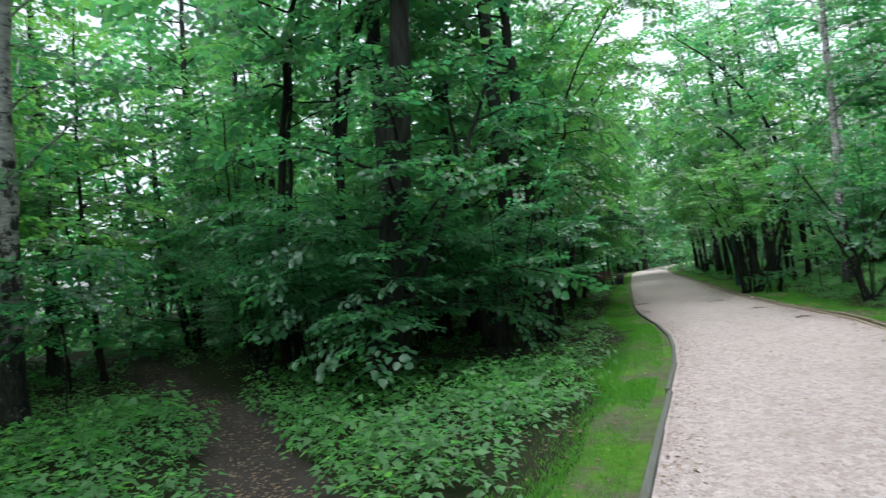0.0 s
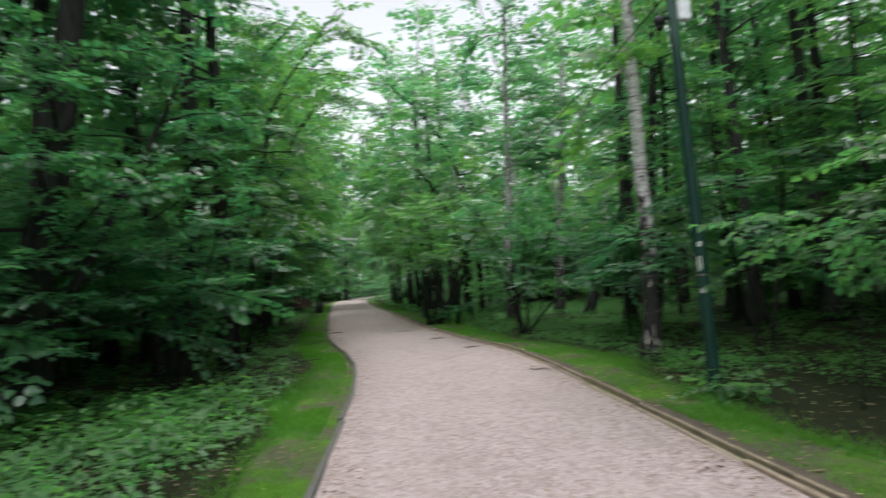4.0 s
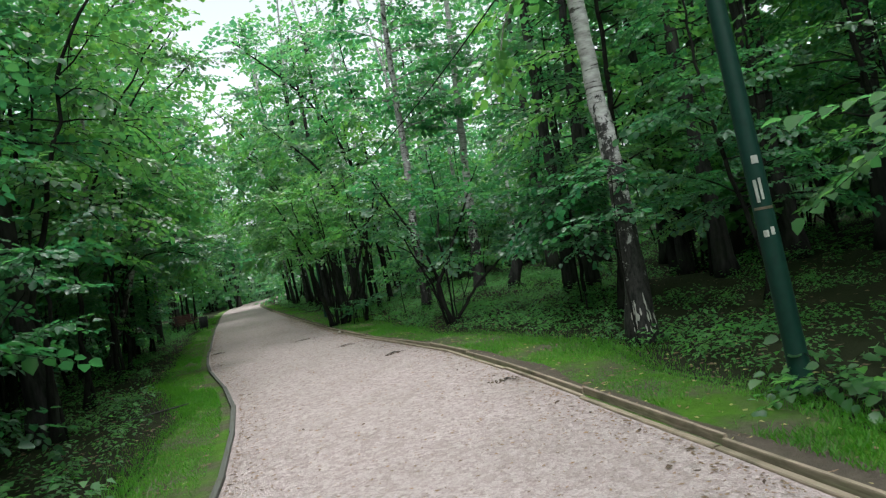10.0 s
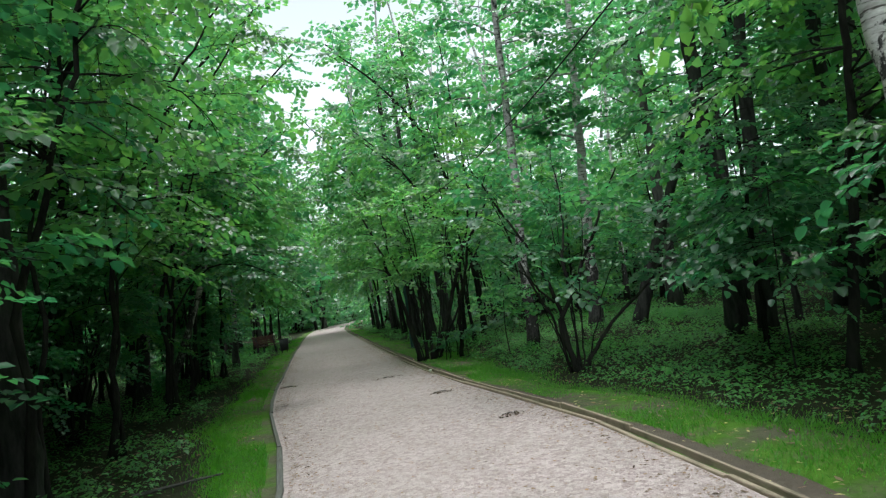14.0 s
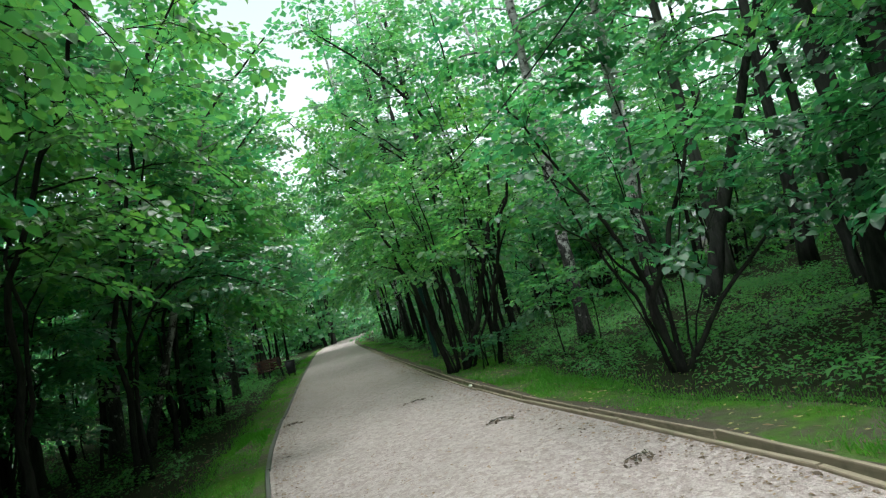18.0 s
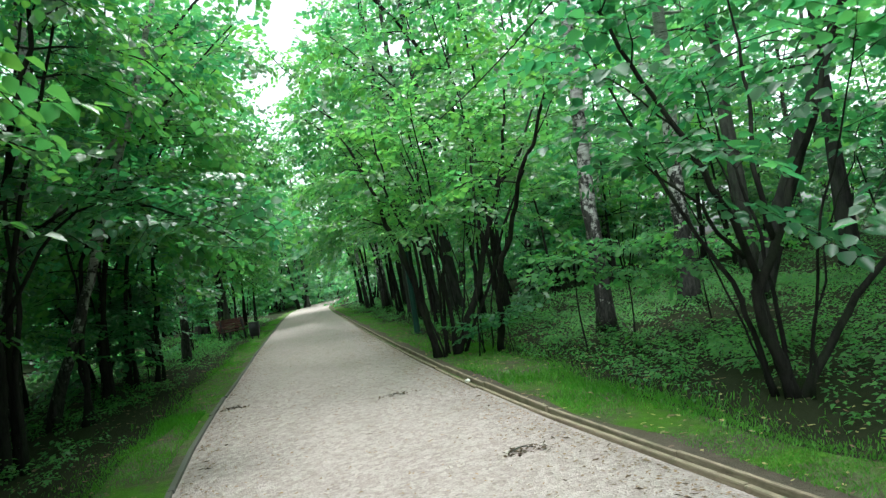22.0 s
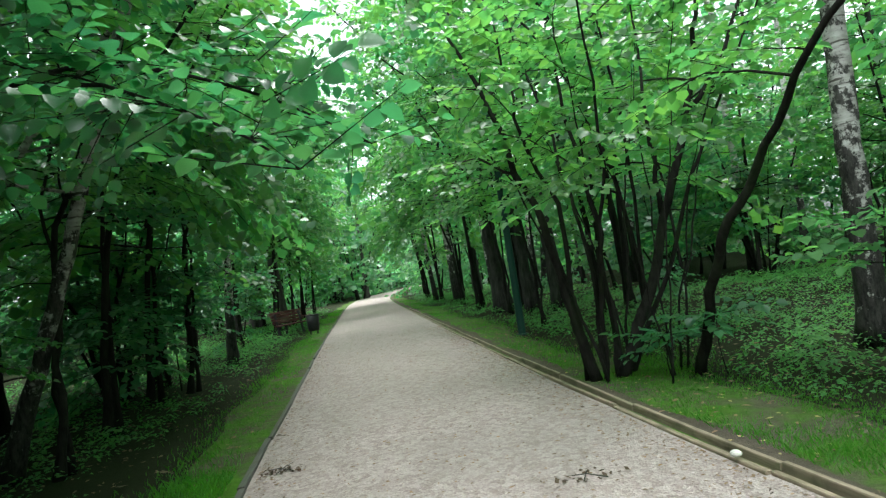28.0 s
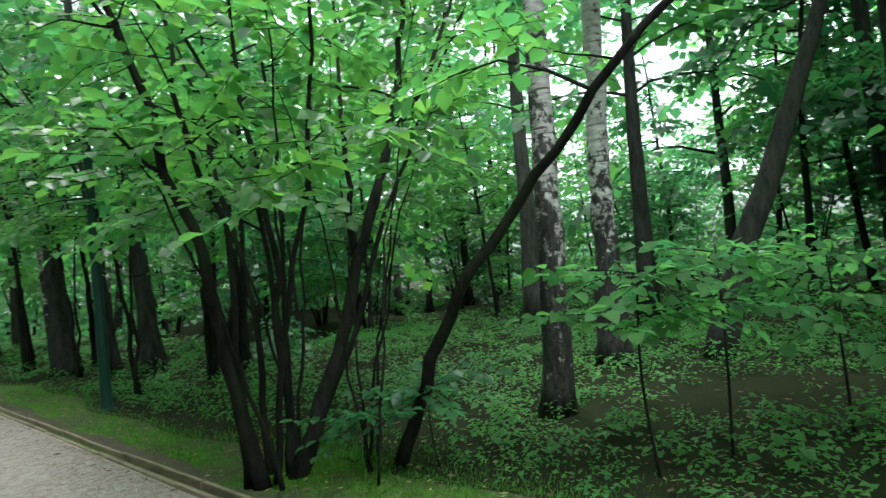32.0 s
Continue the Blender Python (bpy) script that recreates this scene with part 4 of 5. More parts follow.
hero("birch_tree", "grey-white birch deeper in the woods", "tree", 8.1, 22.94, [[(8.1, 22.94, 0), (8.27, 22.95, 2.95), (8.42, 22.91, 4.92), (8.8, 22.94, 9.78)]], [0.17], BIRCH, LEAF_HIGH, 403, part_name="trunk", first=0.52, per_metre=4.5, reach=(1.6, 3.6), density=4.5, tip=0.45, sides=14, sprays=SPRAYS_FILL)
hero("forest_tree", "dark trunk leaning steeply over the undergrowth", "tree", 8.8, 21.9, [[(8.8, 21.9, 0.0), (9.09, 21.62, 1.25), (9.41, 21.25, 2.29), (10.08, 20.66, 4.39), (10.82, 19.96, 6.65)]], [0.18], BARK, LEAF_HIGH, 404, part_name="trunk", root=0.25, first=0.65, per_metre=4.0, reach=(1.2, 2.6), density=4, sides=14, sprays=SPRAYS_FILL)
hero("forest_tree", "thick dark trunk beside its twin", "tree", 7.85, 16.6, [[(7.85, 16.6, 0), (7.92, 16.62, 1.95), (7.92, 16.7, 3.76), (8.1, 16.8, 11)]], [0.17], BARK, LEAF_HIGH, 405, part_name="trunk", root=0.4, first=0.4, per_metre=3.0, reach=(1.2, 2.8), density=4, sides=14, sprays=SPRAYS_FILL)
hero("forest_tree", "thick dark trunk beside its twin", "tree", 8.28, 16.4, [[(8.28, 16.4, 0), (8.42, 16.32, 2.24), (8.52, 16.28, 3.73), (9.0, 16.1, 11)]], [0.16], BARK, LEAF_HIGH, 406, part_name="trunk", root=0.4, first=0.4, per_metre=3.0, reach=(1.2, 2.8), density=4, sides=14, sprays=SPRAYS_FILL)
hero("oak_tree", "stout rough-barked tree with leafy low boughs over groundcover", "tree", -3.85, 9.1, [[(-3.85, 9.1, 0), (-3.53, 9.23, 1.94), (-3.29, 9.32, 3.56), (-3.11, 9.36, 5.18), (-2.6, 9.4, 12)], [(-3.65, 9.3, 0), (-3.35, 9.42, 1.26), (-2.83, 9.76, 2.51), (-2.41, 10.04, 3.44), (-1.9, 10.2, 4.8)]], [0.26, 0.1], BARK, LEAF, 407, part_name="trunk", root=0.45, tip=0.2, first=0.07, per_metre=4.4, reach=(1.2, 2.6), density=6.5, sides=18, boughs_shown=10, airy=0.4)
hero("forest_tree", "dark thick trunk half hidden by foliage", "tree", -2.75, 12.6, [[(-2.75, 12.6, 0), (-2.29, 12.75, 2.79), (-2.36, 12.55, 5.81), (-2.4, 12.5, 12)], [(-2.97, 12.51, 0), (-3.1, 12.5, 2.66), (-3.33, 12.6, 5.53)]], [0.2, 0.1], BARK, LEAF, 408, part_name="trunk", root=0.5, first=0.12, per_metre=2.6, reach=(1.2, 2.6), density=5.5, sides=16, airy=0.2)
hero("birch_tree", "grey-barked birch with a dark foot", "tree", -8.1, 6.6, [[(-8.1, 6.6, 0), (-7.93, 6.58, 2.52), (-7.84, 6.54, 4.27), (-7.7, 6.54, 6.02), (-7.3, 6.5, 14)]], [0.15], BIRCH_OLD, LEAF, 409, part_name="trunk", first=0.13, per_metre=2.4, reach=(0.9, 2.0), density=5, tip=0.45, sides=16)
hero("forest_tree", "leaning dark trunk broken off above, with new leaves", "tree", -9.2, 5.35, [[(-9.2, 5.35, 0), (-9.12, 5.25, 2.67), (-9.13, 5.15, 4.05), (-9.15, 5.05, 5.42), (-9.2, 4.95, 6.6)]], [0.14], BARK, LEAF_LIME, 410, part_name="trunk", first=0.7, per_metre=4.0, reach=(0.7, 1.5), density=6, tip=0.7, sides=14)
hero("birch_tree", "slim leaning birch among dark stems", "tree", 5.75, 3.4, [[(5.75, 3.4, 0.0), (5.77, 3.56, 1.51), (5.79, 3.72, 3.1), (5.96, 3.95, 7.95)]], [0.1], BIRCH, LEAF, 411, part_name="trunk", first=0.45, per_metre=3.0, reach=(1.2, 2.6), density=5, tip=0.5, sides=14, sprays=SPRAYS_FILL)
hero("forest_tree", "dark slim trunk behind the leaning birch", "tree", 6.73, 3.44, [[(6.73, 3.44, 0.0), (6.84, 3.46, 2.22), (7.17, 3.41, 8.01)]], [0.1], BARK, LEAF, 412, part_name="trunk", first=0.2, per_metre=2.4, reach=(0.9, 2.2), density=5, sides=12, sprays=SPRAYS_FILL)
for x, y, r in ((10.05, 8.8, 0.15), (10.45, 7.9, 0.14), (11.6, 13.9, 0.2), (9.75, 17.4, 0.07), (9.75, 19.0, 0.1), (13.6, 20.4, 0.2), (17.5, 21.5, 0.25), (5.95, 32.6, 0.2), (5.45, 33.7, 0.17), (5.1, 35.8, 0.25), (-1.9, 13.4, 0.17), (-14.0, 12.6, 0.17), (-16.5, 12.4, 0.15)):
    hero("forest_tree", "straight dark trunk deeper in the woods", "tree", x, y, [[(x, y, 0), (x - 0.15, y + 0.2, 4), (x - 0.3, y + 0.3, 13)]], [r], BARK, LEAF_HIGH, int(500 + 10 * x + y), group="forest trees", part_name="trunk", first=0.45, per_metre=2.0, reach=(1.4, 2.8), density=3.5, sides=12, sprays=SPRAYS_FILL)

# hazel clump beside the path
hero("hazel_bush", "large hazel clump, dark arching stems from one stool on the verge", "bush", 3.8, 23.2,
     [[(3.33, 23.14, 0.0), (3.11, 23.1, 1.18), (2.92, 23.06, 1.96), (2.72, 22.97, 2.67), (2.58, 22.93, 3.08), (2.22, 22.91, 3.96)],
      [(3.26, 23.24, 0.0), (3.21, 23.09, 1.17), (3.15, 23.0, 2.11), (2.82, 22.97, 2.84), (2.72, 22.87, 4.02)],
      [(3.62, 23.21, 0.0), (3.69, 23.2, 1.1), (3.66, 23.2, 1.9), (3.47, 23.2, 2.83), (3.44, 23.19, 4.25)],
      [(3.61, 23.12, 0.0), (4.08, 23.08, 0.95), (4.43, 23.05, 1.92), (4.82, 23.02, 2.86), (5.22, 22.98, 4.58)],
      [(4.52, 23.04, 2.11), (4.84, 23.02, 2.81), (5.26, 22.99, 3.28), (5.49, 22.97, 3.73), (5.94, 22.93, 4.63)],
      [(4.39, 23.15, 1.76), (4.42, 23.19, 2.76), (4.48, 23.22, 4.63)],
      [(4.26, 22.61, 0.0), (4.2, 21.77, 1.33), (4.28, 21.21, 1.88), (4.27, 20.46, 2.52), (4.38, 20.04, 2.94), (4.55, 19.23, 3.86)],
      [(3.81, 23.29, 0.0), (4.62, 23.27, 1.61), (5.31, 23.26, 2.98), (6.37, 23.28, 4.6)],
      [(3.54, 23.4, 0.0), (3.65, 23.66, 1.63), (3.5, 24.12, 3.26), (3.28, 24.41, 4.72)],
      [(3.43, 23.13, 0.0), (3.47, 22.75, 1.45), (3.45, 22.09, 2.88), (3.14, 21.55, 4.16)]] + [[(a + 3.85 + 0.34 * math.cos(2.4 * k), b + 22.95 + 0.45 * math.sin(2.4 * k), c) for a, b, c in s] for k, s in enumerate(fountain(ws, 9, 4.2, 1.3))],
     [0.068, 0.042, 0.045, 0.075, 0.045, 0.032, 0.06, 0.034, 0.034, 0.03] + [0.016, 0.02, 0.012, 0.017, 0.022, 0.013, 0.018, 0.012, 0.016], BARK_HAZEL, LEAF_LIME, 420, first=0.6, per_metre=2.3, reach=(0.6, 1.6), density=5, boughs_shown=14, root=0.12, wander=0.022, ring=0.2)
hero("hazel_bush", "spreading hazel with crooked dark stems in a V", "bush", 4.97, 16.75,
     [[(4.92, 16.75, 0.0), (4.8, 16.75, 0.96), (4.61, 16.75, 1.6), (4.34, 16.75, 2.31), (3.98, 16.72, 2.81), (3.6, 16.65, 3.5)], [(4.97, 16.75, 0.0), (4.86, 16.74, 0.45), (4.78, 16.75, 0.87), (5.02, 16.75, 1.25), (5.48, 16.75, 1.9), (5.75, 16.7, 2.6), (6.2, 16.7, 3.3)],
      [(5.0, 16.7, 0.0), (5.36, 16.68, 0.5), (5.72, 16.66, 0.86), (6.2, 16.6, 1.15), (7.1, 16.45, 2.3)], [(4.91, 16.9, 0.0), (4.82, 16.9, 0.49), (4.65, 16.95, 1.0), (4.3, 17.3, 2.2), (4.1, 17.7, 3.4)], [(5.05, 16.86, 0.0), (5.2, 17.1, 1.4), (5.05, 17.45, 3.0)],
      [(5.02, 16.75, 1.3), (5.0, 16.85, 1.9), (5.2, 16.95, 2.7), (5.15, 17.0, 3.8)], [(4.72, 16.75, 1.2), (4.3, 16.6, 1.7), (3.7, 16.4, 2.1)]] + [[(a + 5.02, b + 16.85, c) for a, b, c in s] for s in fountain(ws, 4, 3.0, 1.3)],
     [0.044, 0.054, 0.04, 0.028, 0.024, 0.026, 0.02, 0.014, 0.018, 0.012, 0.016], BARK_HAZEL, LEAF, 421, first=0.6, per_metre=2.6, reach=(0.7, 1.7), density=5.5, boughs_shown=12, root=0.15, wander=0.02, ring=0.15)
hero("hazel_bush", "dense hazel thicket of upright dark stems", "bush", -3.6, 28.3, [[(a - 3.6, b + 28.3, c) for a, b, c in s] for s in fountain(ws, 11, 5.4, 1.7)], [0.03, 0.045, 0.026, 0.036, 0.05, 0.024, 0.04, 0.03, 0.045, 0.026, 0.034], BARK_HAZEL, LEAF, 422, wander=0.05, first=0.3, per_metre=3.2, reach=(0.8, 1.8), density=5.5, boughs_shown=10)
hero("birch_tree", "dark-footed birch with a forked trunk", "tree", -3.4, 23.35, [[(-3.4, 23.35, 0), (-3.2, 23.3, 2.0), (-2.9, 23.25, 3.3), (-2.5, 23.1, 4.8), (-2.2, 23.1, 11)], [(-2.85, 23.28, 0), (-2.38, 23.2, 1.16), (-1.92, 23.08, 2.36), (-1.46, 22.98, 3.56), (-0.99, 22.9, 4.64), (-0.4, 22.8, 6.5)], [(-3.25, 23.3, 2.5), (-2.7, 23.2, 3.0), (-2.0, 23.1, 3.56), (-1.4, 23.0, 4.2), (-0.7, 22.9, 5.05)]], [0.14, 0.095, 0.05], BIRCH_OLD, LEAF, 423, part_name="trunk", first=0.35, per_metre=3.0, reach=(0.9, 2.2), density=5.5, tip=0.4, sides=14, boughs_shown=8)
hero("young_tree", "slim straight tree with pale bark and a dark foot", "tree", -2.4, 32.3, [[(-2.4, 32.3, 0), (-2.15, 32.25, 3.4), (-1.7, 32.3, 10)]], [0.12], BIRCH, LEAF, 424, part_name="trunk", first=0.22, per_metre=4.0, reach=(1.0, 2.2), density=5, sides=12, sprays=SPRAYS_FILL)

# ---- saplings and boughs close to the path ----


def sapling(label, x, y, tall, spread, seed, leaf=LEAF_LIME, tiers=3, sprays=SPRAYS_BIG, stem=0.014):
    """A sapling with flat tiers of large leaves."""
    rs = np.random.RandomState(seed)
    thing = tagged(new("sapling"), label, "sapling")
    pts = resample([(0, 0, 0), (0.06, 0.03, tall * 0.5), (0.02, -0.05, tall)], 0.15)
    shoot = child("stem", tube_mesh("stem", pts, np.linspace(stem, stem * 0.4, len(pts)), 6, BARK_HAZEL), thing)
    P, W = [], []
    for k in range(tiers):
        z = tall * (1 - (0.42 if tiers > 2 else 0.2) * k / max(1, tiers - 1)) if tiers > 1 else tall
        for j in range(6):
            az = 6.28 * j / 6 + 0.5 * k + rs.uniform(-0.3, 0.3)
            d = np.array([np.cos(az), np.sin(az), rs.uniform(-0.08, 0.28)])
            L = spread * rs.uniform(0.6, 1.1)
            line = bough(rs, (0.02, 0, z - 0.05 - rs.uniform(0, 0.08) * tall), d, L, 4, 0.32, 0.09)
            child("bough", tube_mesh("bough", line, np.linspace(stem * 0.45, 0.002, 5), 4, BARK_HAZEL), shoot)
            m = max(2, int(L * 6))
            for s in range(m):
                q = 0.2 + 0.8 * s / m
                i = min(int(q * 4), 3)
                t = (1 if s % 2 else -1) * rs.uniform(0.4, 1.0)
                a = line[i + 1] - line[i]
                P.append(line[i] + a * (q * 4 - i))
                W.append((a[0] * np.cos(t) - a[1] * np.sin(t), a[0] * np.sin(t) + a[1] * np.cos(t), a[2]))
    child("crown", foliage("crown", P, W, sprays, rs, leaf, BARK_HAZEL, (0.7, 1.0), 0.2), thing)
    return place(thing, x, y, rs.uniform(0, 360))


for x, y, tall, seed in ((3.95, 22.6, 0.55, 632), (4.4, 22.3, 0.7, 633)):
    sapling("leafy green shoots at the foot of the hazel", x, y, tall, 0.15, seed, LEAF, 1, SPRAYS_NEAR, 0.008)
sapling("slim hazel sapling with an umbrella of broad leaves", 5.0, 20.75, 1.5, 0.62, 625, LEAF_BROAD, 2)
sapling("slim hazel sapling with a flat tier of broad leaves", 5.6, 20.5, 1.55, 0.55, 602, LEAF_BROAD, 2)
sapling("low hazel sapling with broad leaves on the forest floor", 6.5, 19.95, 1.45, 0.65, 603, LEAF_BROAD, 2)
sapling("young linden with a drooping tier of broad leaves", 5.2, 6.0, 1.95, 1.0, 604, LEAF_BROAD, 1)
sapling("young linden with a low tier of broad leaves", 5.7, 5.65, 1.6, 0.75, 607, LEAF_BROAD, 1)
sapling("young linden with broad leaves beside the slim birch", 5.4, 2.85, 1.4, 0.5, 605, LEAF_BROAD, 2)
sapling("leafy shoots spreading before the leaning birch", 5.0, 10.12, 2.15, 0.6, 606, LEAF, 2, SPRAYS_NEAR)
sapling("leafy sapling in the shade of the woods", -4.6, 13.2, 2.6, 1.2, 610, LEAF, 4)
sapling("leafy sapling beside the trail", -7.6, 3.5, 1.65, 1.1, 611, LEAF, 2, SPRAYS_NEAR)
sapling("leafy sapling beside the birch trunk", -7.0, 6.4, 2.2, 1.0, 612, LEAF, 3)
sapling("pale green linden seedling at the foot of the lamp post", 4.42, 7.08, 0.22, 0.16, 613, LEAF_LIME, 1, SPRAYS_BIG, 0.006)
sapling("leafy hazel shoots before the stout trunk", -3.4, 8.3, 2.1, 1.0, 614, LEAF, 3, SPRAYS_NEAR)
sapling("leafy young hazel before the stout trunk", -4.6, 8.4, 3.0, 1.1, 617, LEAF, 5, SPRAYS_NEAR)
sapling("tall leafy sapling before the twin trunks", 6.9, 14.6, 3.2, 1.2, 619, LEAF, 5)
sapling("tall leafy sapling before the twin trunks", 6.3, 13.4, 2.5, 1.1, 620, LEAF, 4)
sapling("leafy shoots on the shaded side of the thicket", -2.6, 25.4, 1.7, 0.8, 621, LEAF, 3)
sapling("leafy hazel sapling at the edge of the woods", -2.6, 28.6, 2.3, 1.0, 622, LEAF, 4)

# linden whose bough hangs over the path; its darker hazel leaf imitates canopy shade
hero("linden_tree", "young linden with a leafy bough hanging over the footpath", "tree", -2.1, 20.3,
     [[(-2.1, 20.3, 0), (-2.05, 20.3, 1.9), (-1.5, 20.35, 3.9), (-0.9, 20.33, 5.9)], [(-2.05, 20.3, 1.7), (-1.2, 20.0, 2.85), (-0.35, 19.7, 2.75), (0.3, 19.45, 2.4), (0.72, 19.3, 2.05)], [(-1.75, 20.32, 2.6), (-0.9, 20.35, 3.1), (-0.1, 20.2, 2.95), (0.55, 20.05, 2.65), (1.1, 19.85, 2.25)]],
     [0.05, 0.026, 0.024], BARK_HAZEL, LEAF, 430, part_name="trunk", first=0.42, per_metre=8.0, reach=(0.35, 0.75), density=8, sprays=SPRAYS_ROUND, boughs_shown=8, tip=0.2)

# ---- kerbs ----


def kerb(name, edge, offset, width, z1, y0, y1, length, mat, label, seed):
    rs = np.random.RandomState(seed)
    thing = tagged(new(name), label, "kerb", kind="structure")
    y = y0
    while y < y1:
        L = length * rs.uniform(0.85, 1.1)
        a, b = (float(edge(y)) + offset, y), (float(edge(y + L)) + offset, y + L)
        j, k = rs.uniform(-0.014, 0.014, 2)
        board("board", (a[0] + j, a[1]), (b[0] + k, b[1]), width * rs.uniform(0.85, 1.15), -0.08, z1 + rs.uniform(-0.015, 0.01), mat, thing, rs)
        y += L
    return thing


kerb("kerb_inner", right_edge, -0.005, 0.046, 0.045, -8, 46, 2.1, KERB_WOOD, "weathered pale wooden kerb boards along the path", 71)
kerb("kerb_outer", right_edge, 0.092, 0.034, 0.07, -8, 46, 1.9, KERB_WOOD, "second row of weathered wooden kerb boards", 72)
kerb("kerb_left", left_edge, 0.0, 0.055, 0.05, -8, 60, 1.8, KERB_DARK, "dark grey damp wooden edging boards", 73)

# ---- street lamps and cable ----


def patch(name, r, z0, z1, a0, a1, mat, parent, lean=0.0, label=""):
    """A thin sheet stuck round a post: from angle a0 to a1, in degrees."""
    bm = bmesh.new()
    n = 6
    rows = []
    for z in (z0, z1):
        rows.append([bm.verts.new((math.cos(radians(a)) * r + lean * z, math.sin(radians(a)) * r, z)) for a in np.linspace(a0, a1, n)])
    for i in range(n - 1):
        bm.faces.new((rows[0][i], rows[0][i + 1], rows[1][i + 1], rows[1][i]))
    bmesh.ops.solidify(bm, geom=bm.faces[:], thickness=0.002)
    return part(name, bm, mat, parent, label)


def street_lamp(tall, lean, label):
    thing = tagged(new("street_lamp"), label, "street lamp")
    z = np.array([0, 0.02, 0.5, 1.2, 1.25, 2.5, 4.0, tall])
    r = np.array([0.09, 0.08, 0.077, 0.075, 0.072, 0.068, 0.06, 0.05])
    child("pole", tube_mesh("pole", np.stack([lean * z, 0 * z, z], 1), r, 16, GREEN_PAINT), thing)
    child("base_collar", tube_mesh("base_collar", [(0, 0, 0), (0, 0, 0.03), (0, 0, 0.05)], [0.14, 0.13, 0.1], 16, GREEN_PAINT), thing)
    return thing


LEAN = -0.045
lamp = street_lamp(4.85, LEAN, "dark green metal lamp post with torn notices, cable at its top")
TIP = LEAN * 4.5
child("arm", tube_mesh("arm", [(TIP, 0, 4.5), (TIP - 0.1, -0.02, 4.52), (TIP - 0.2, -0.04, 4.51)], [0.018, 0.018, 0.016], 8, GREEN_PAINT), lamp)
dome = child("camera_dome", tube_mesh("camera_dome", [(TIP - 0.2, -0.04, 4.52), (TIP - 0.2, -0.04, 4.48), (TIP - 0.2, -0.04, 4.43), (TIP - 0.2, -0.04, 4.39)], [0.05, 0.07, 0.066, 0.03], 14, IRON), lamp, "dark dome camera on a short arm")
child("dome_glass", tube_mesh("dome_glass", [(TIP - 0.2, -0.04, 4.4), (TIP - 0.2, -0.04, 4.37), (TIP - 0.2, -0.04, 4.35)], [0.045, 0.04, 0.02], 12, RUBBER), dome, "smoked glass dome")
bm = bmesh.new()
bmesh.ops.create_cube(bm, size=1, matrix=pose(TIP + 0.12, -0.03, 4.6) @ Matrix.Diagonal((0.16, 0.1, 0.24, 1)))
bmesh.ops.bevel(bm, geom=bm.edges[:], offset=0.012, segments=2, affect="EDGES")
part("junction_box", bm, WHITE_BOX, lamp, "white plastic junction box")
for z0, z1, a0, a1, m, n in ((1.74, 1.80, 222, 258, PAPER, "sticker"), (1.45, 1.62, 205, 222, PAPER, "torn_notice"), (1.47, 1.63, 232, 246, PAPER, "torn_notice"), (1.395, 1.415, 175, 285, KERB_WOOD, "tape_band"),
                             (1.19, 1.24, 200, 228, PAPER, "torn_notice"), (1.2, 1.26, 240, 262, PAPER, "torn_notice"), (0.28, 0.37, 215, 240, PAPER, "torn_notice")):
    patch(n, 0.076, z0, z1, a0, a1, m, lamp, LEAN, "torn white paper" if m is PAPER else "")
place(lamp, 4.55, 7.45)
lamp_2 = street_lamp(4.62, 0.0, "dark green metal lamp post on the grass verge")
child("hook", tube_mesh("hook", [(0, 0, 4.58), (-0.05, 0, 4.7), (-0.14, 0, 4.73), (-0.22, 0, 4.7)], [0.018, 0.018, 0.016, 0.014], 8, GREEN_PAINT), lamp_2)
place(lamp_2, 3.9, 28.8)
a, b = np.array([4.33, 7.45, 4.83]), np.array([3.8, 28.8, 4.7])
cable = [a + (b - a) * t - (0, 0, 3.3 * t * (1 - t)) for t in np.linspace(0, 1, 24)]
tagged(new("overhead_cable", tube_mesh("overhead_cable", cable, [0.01] * 24, 6, RUBBER)), "black cable sagging between the lamp posts", "cable")

# ---- bench and bin ----


def slat(name, x, y, z, sx, sy, sz, mat, parent, tilt=0.0):
    bm = bmesh.new()
    bmesh.ops.create_cube(bm, size=1, matrix=pose(x, y, z, 0, tilt, 0) @ Matrix.Diagonal((sx, sy, sz, 1)))
    bmesh.ops.bevel(bm, geom=bm.edges[:], offset=0.006, segments=1, affect="EDGES")
    return part(name, bm, mat, parent)


bench = tagged(new("bench"), "dark red-brown slatted wooden bench on the grass", "bench")
for i in range(4):
    slat("seat_slat", -0.12 + 0.12 * i, 0, 0.45, 0.1, 1.7, 0.035, BENCH_WOOD, bench)
for i in range(4):
    slat("back_slat", -0.25 - 0.03 * i, 0, 0.56 + 0.11 * i, 0.03, 1.7, 0.095, BENCH_WOOD, bench, -14)
for s in (-0.65, 0.65):
    slat("leg", 0.18, s, 0.22, 0.07, 0.08, 0.44, IRON, bench)
    slat("leg", -0.2, s, 0.44, 0.06, 0.08, 0.88, IRON, bench, -10)
    slat("armrest", 0.0, s * 1.2, 0.64, 0.42, 0.06, 0.04, BENCH_WOOD, bench)
bench.matrix_basis = pose(-1.75, 40.3, 0.0, 0, 0, -34)
bin_ = tagged(new("litter_bin"), "dark grey litter bin beside the bench", "litter bin")
child("drum", tube_mesh("drum", [(0, 0, 0.12), (0, 0, 0.14), (0, 0, 0.4), (0, 0, 0.66), (0, 0, 0.67)], [0.17, 0.19, 0.21, 0.225, 0.21], 14, IRON), bin_)
child("rim", tube_mesh("rim", [(0, 0, 0.665), (0, 0, 0.69)], [0.235, 0.235], 14, IRON), bin_)
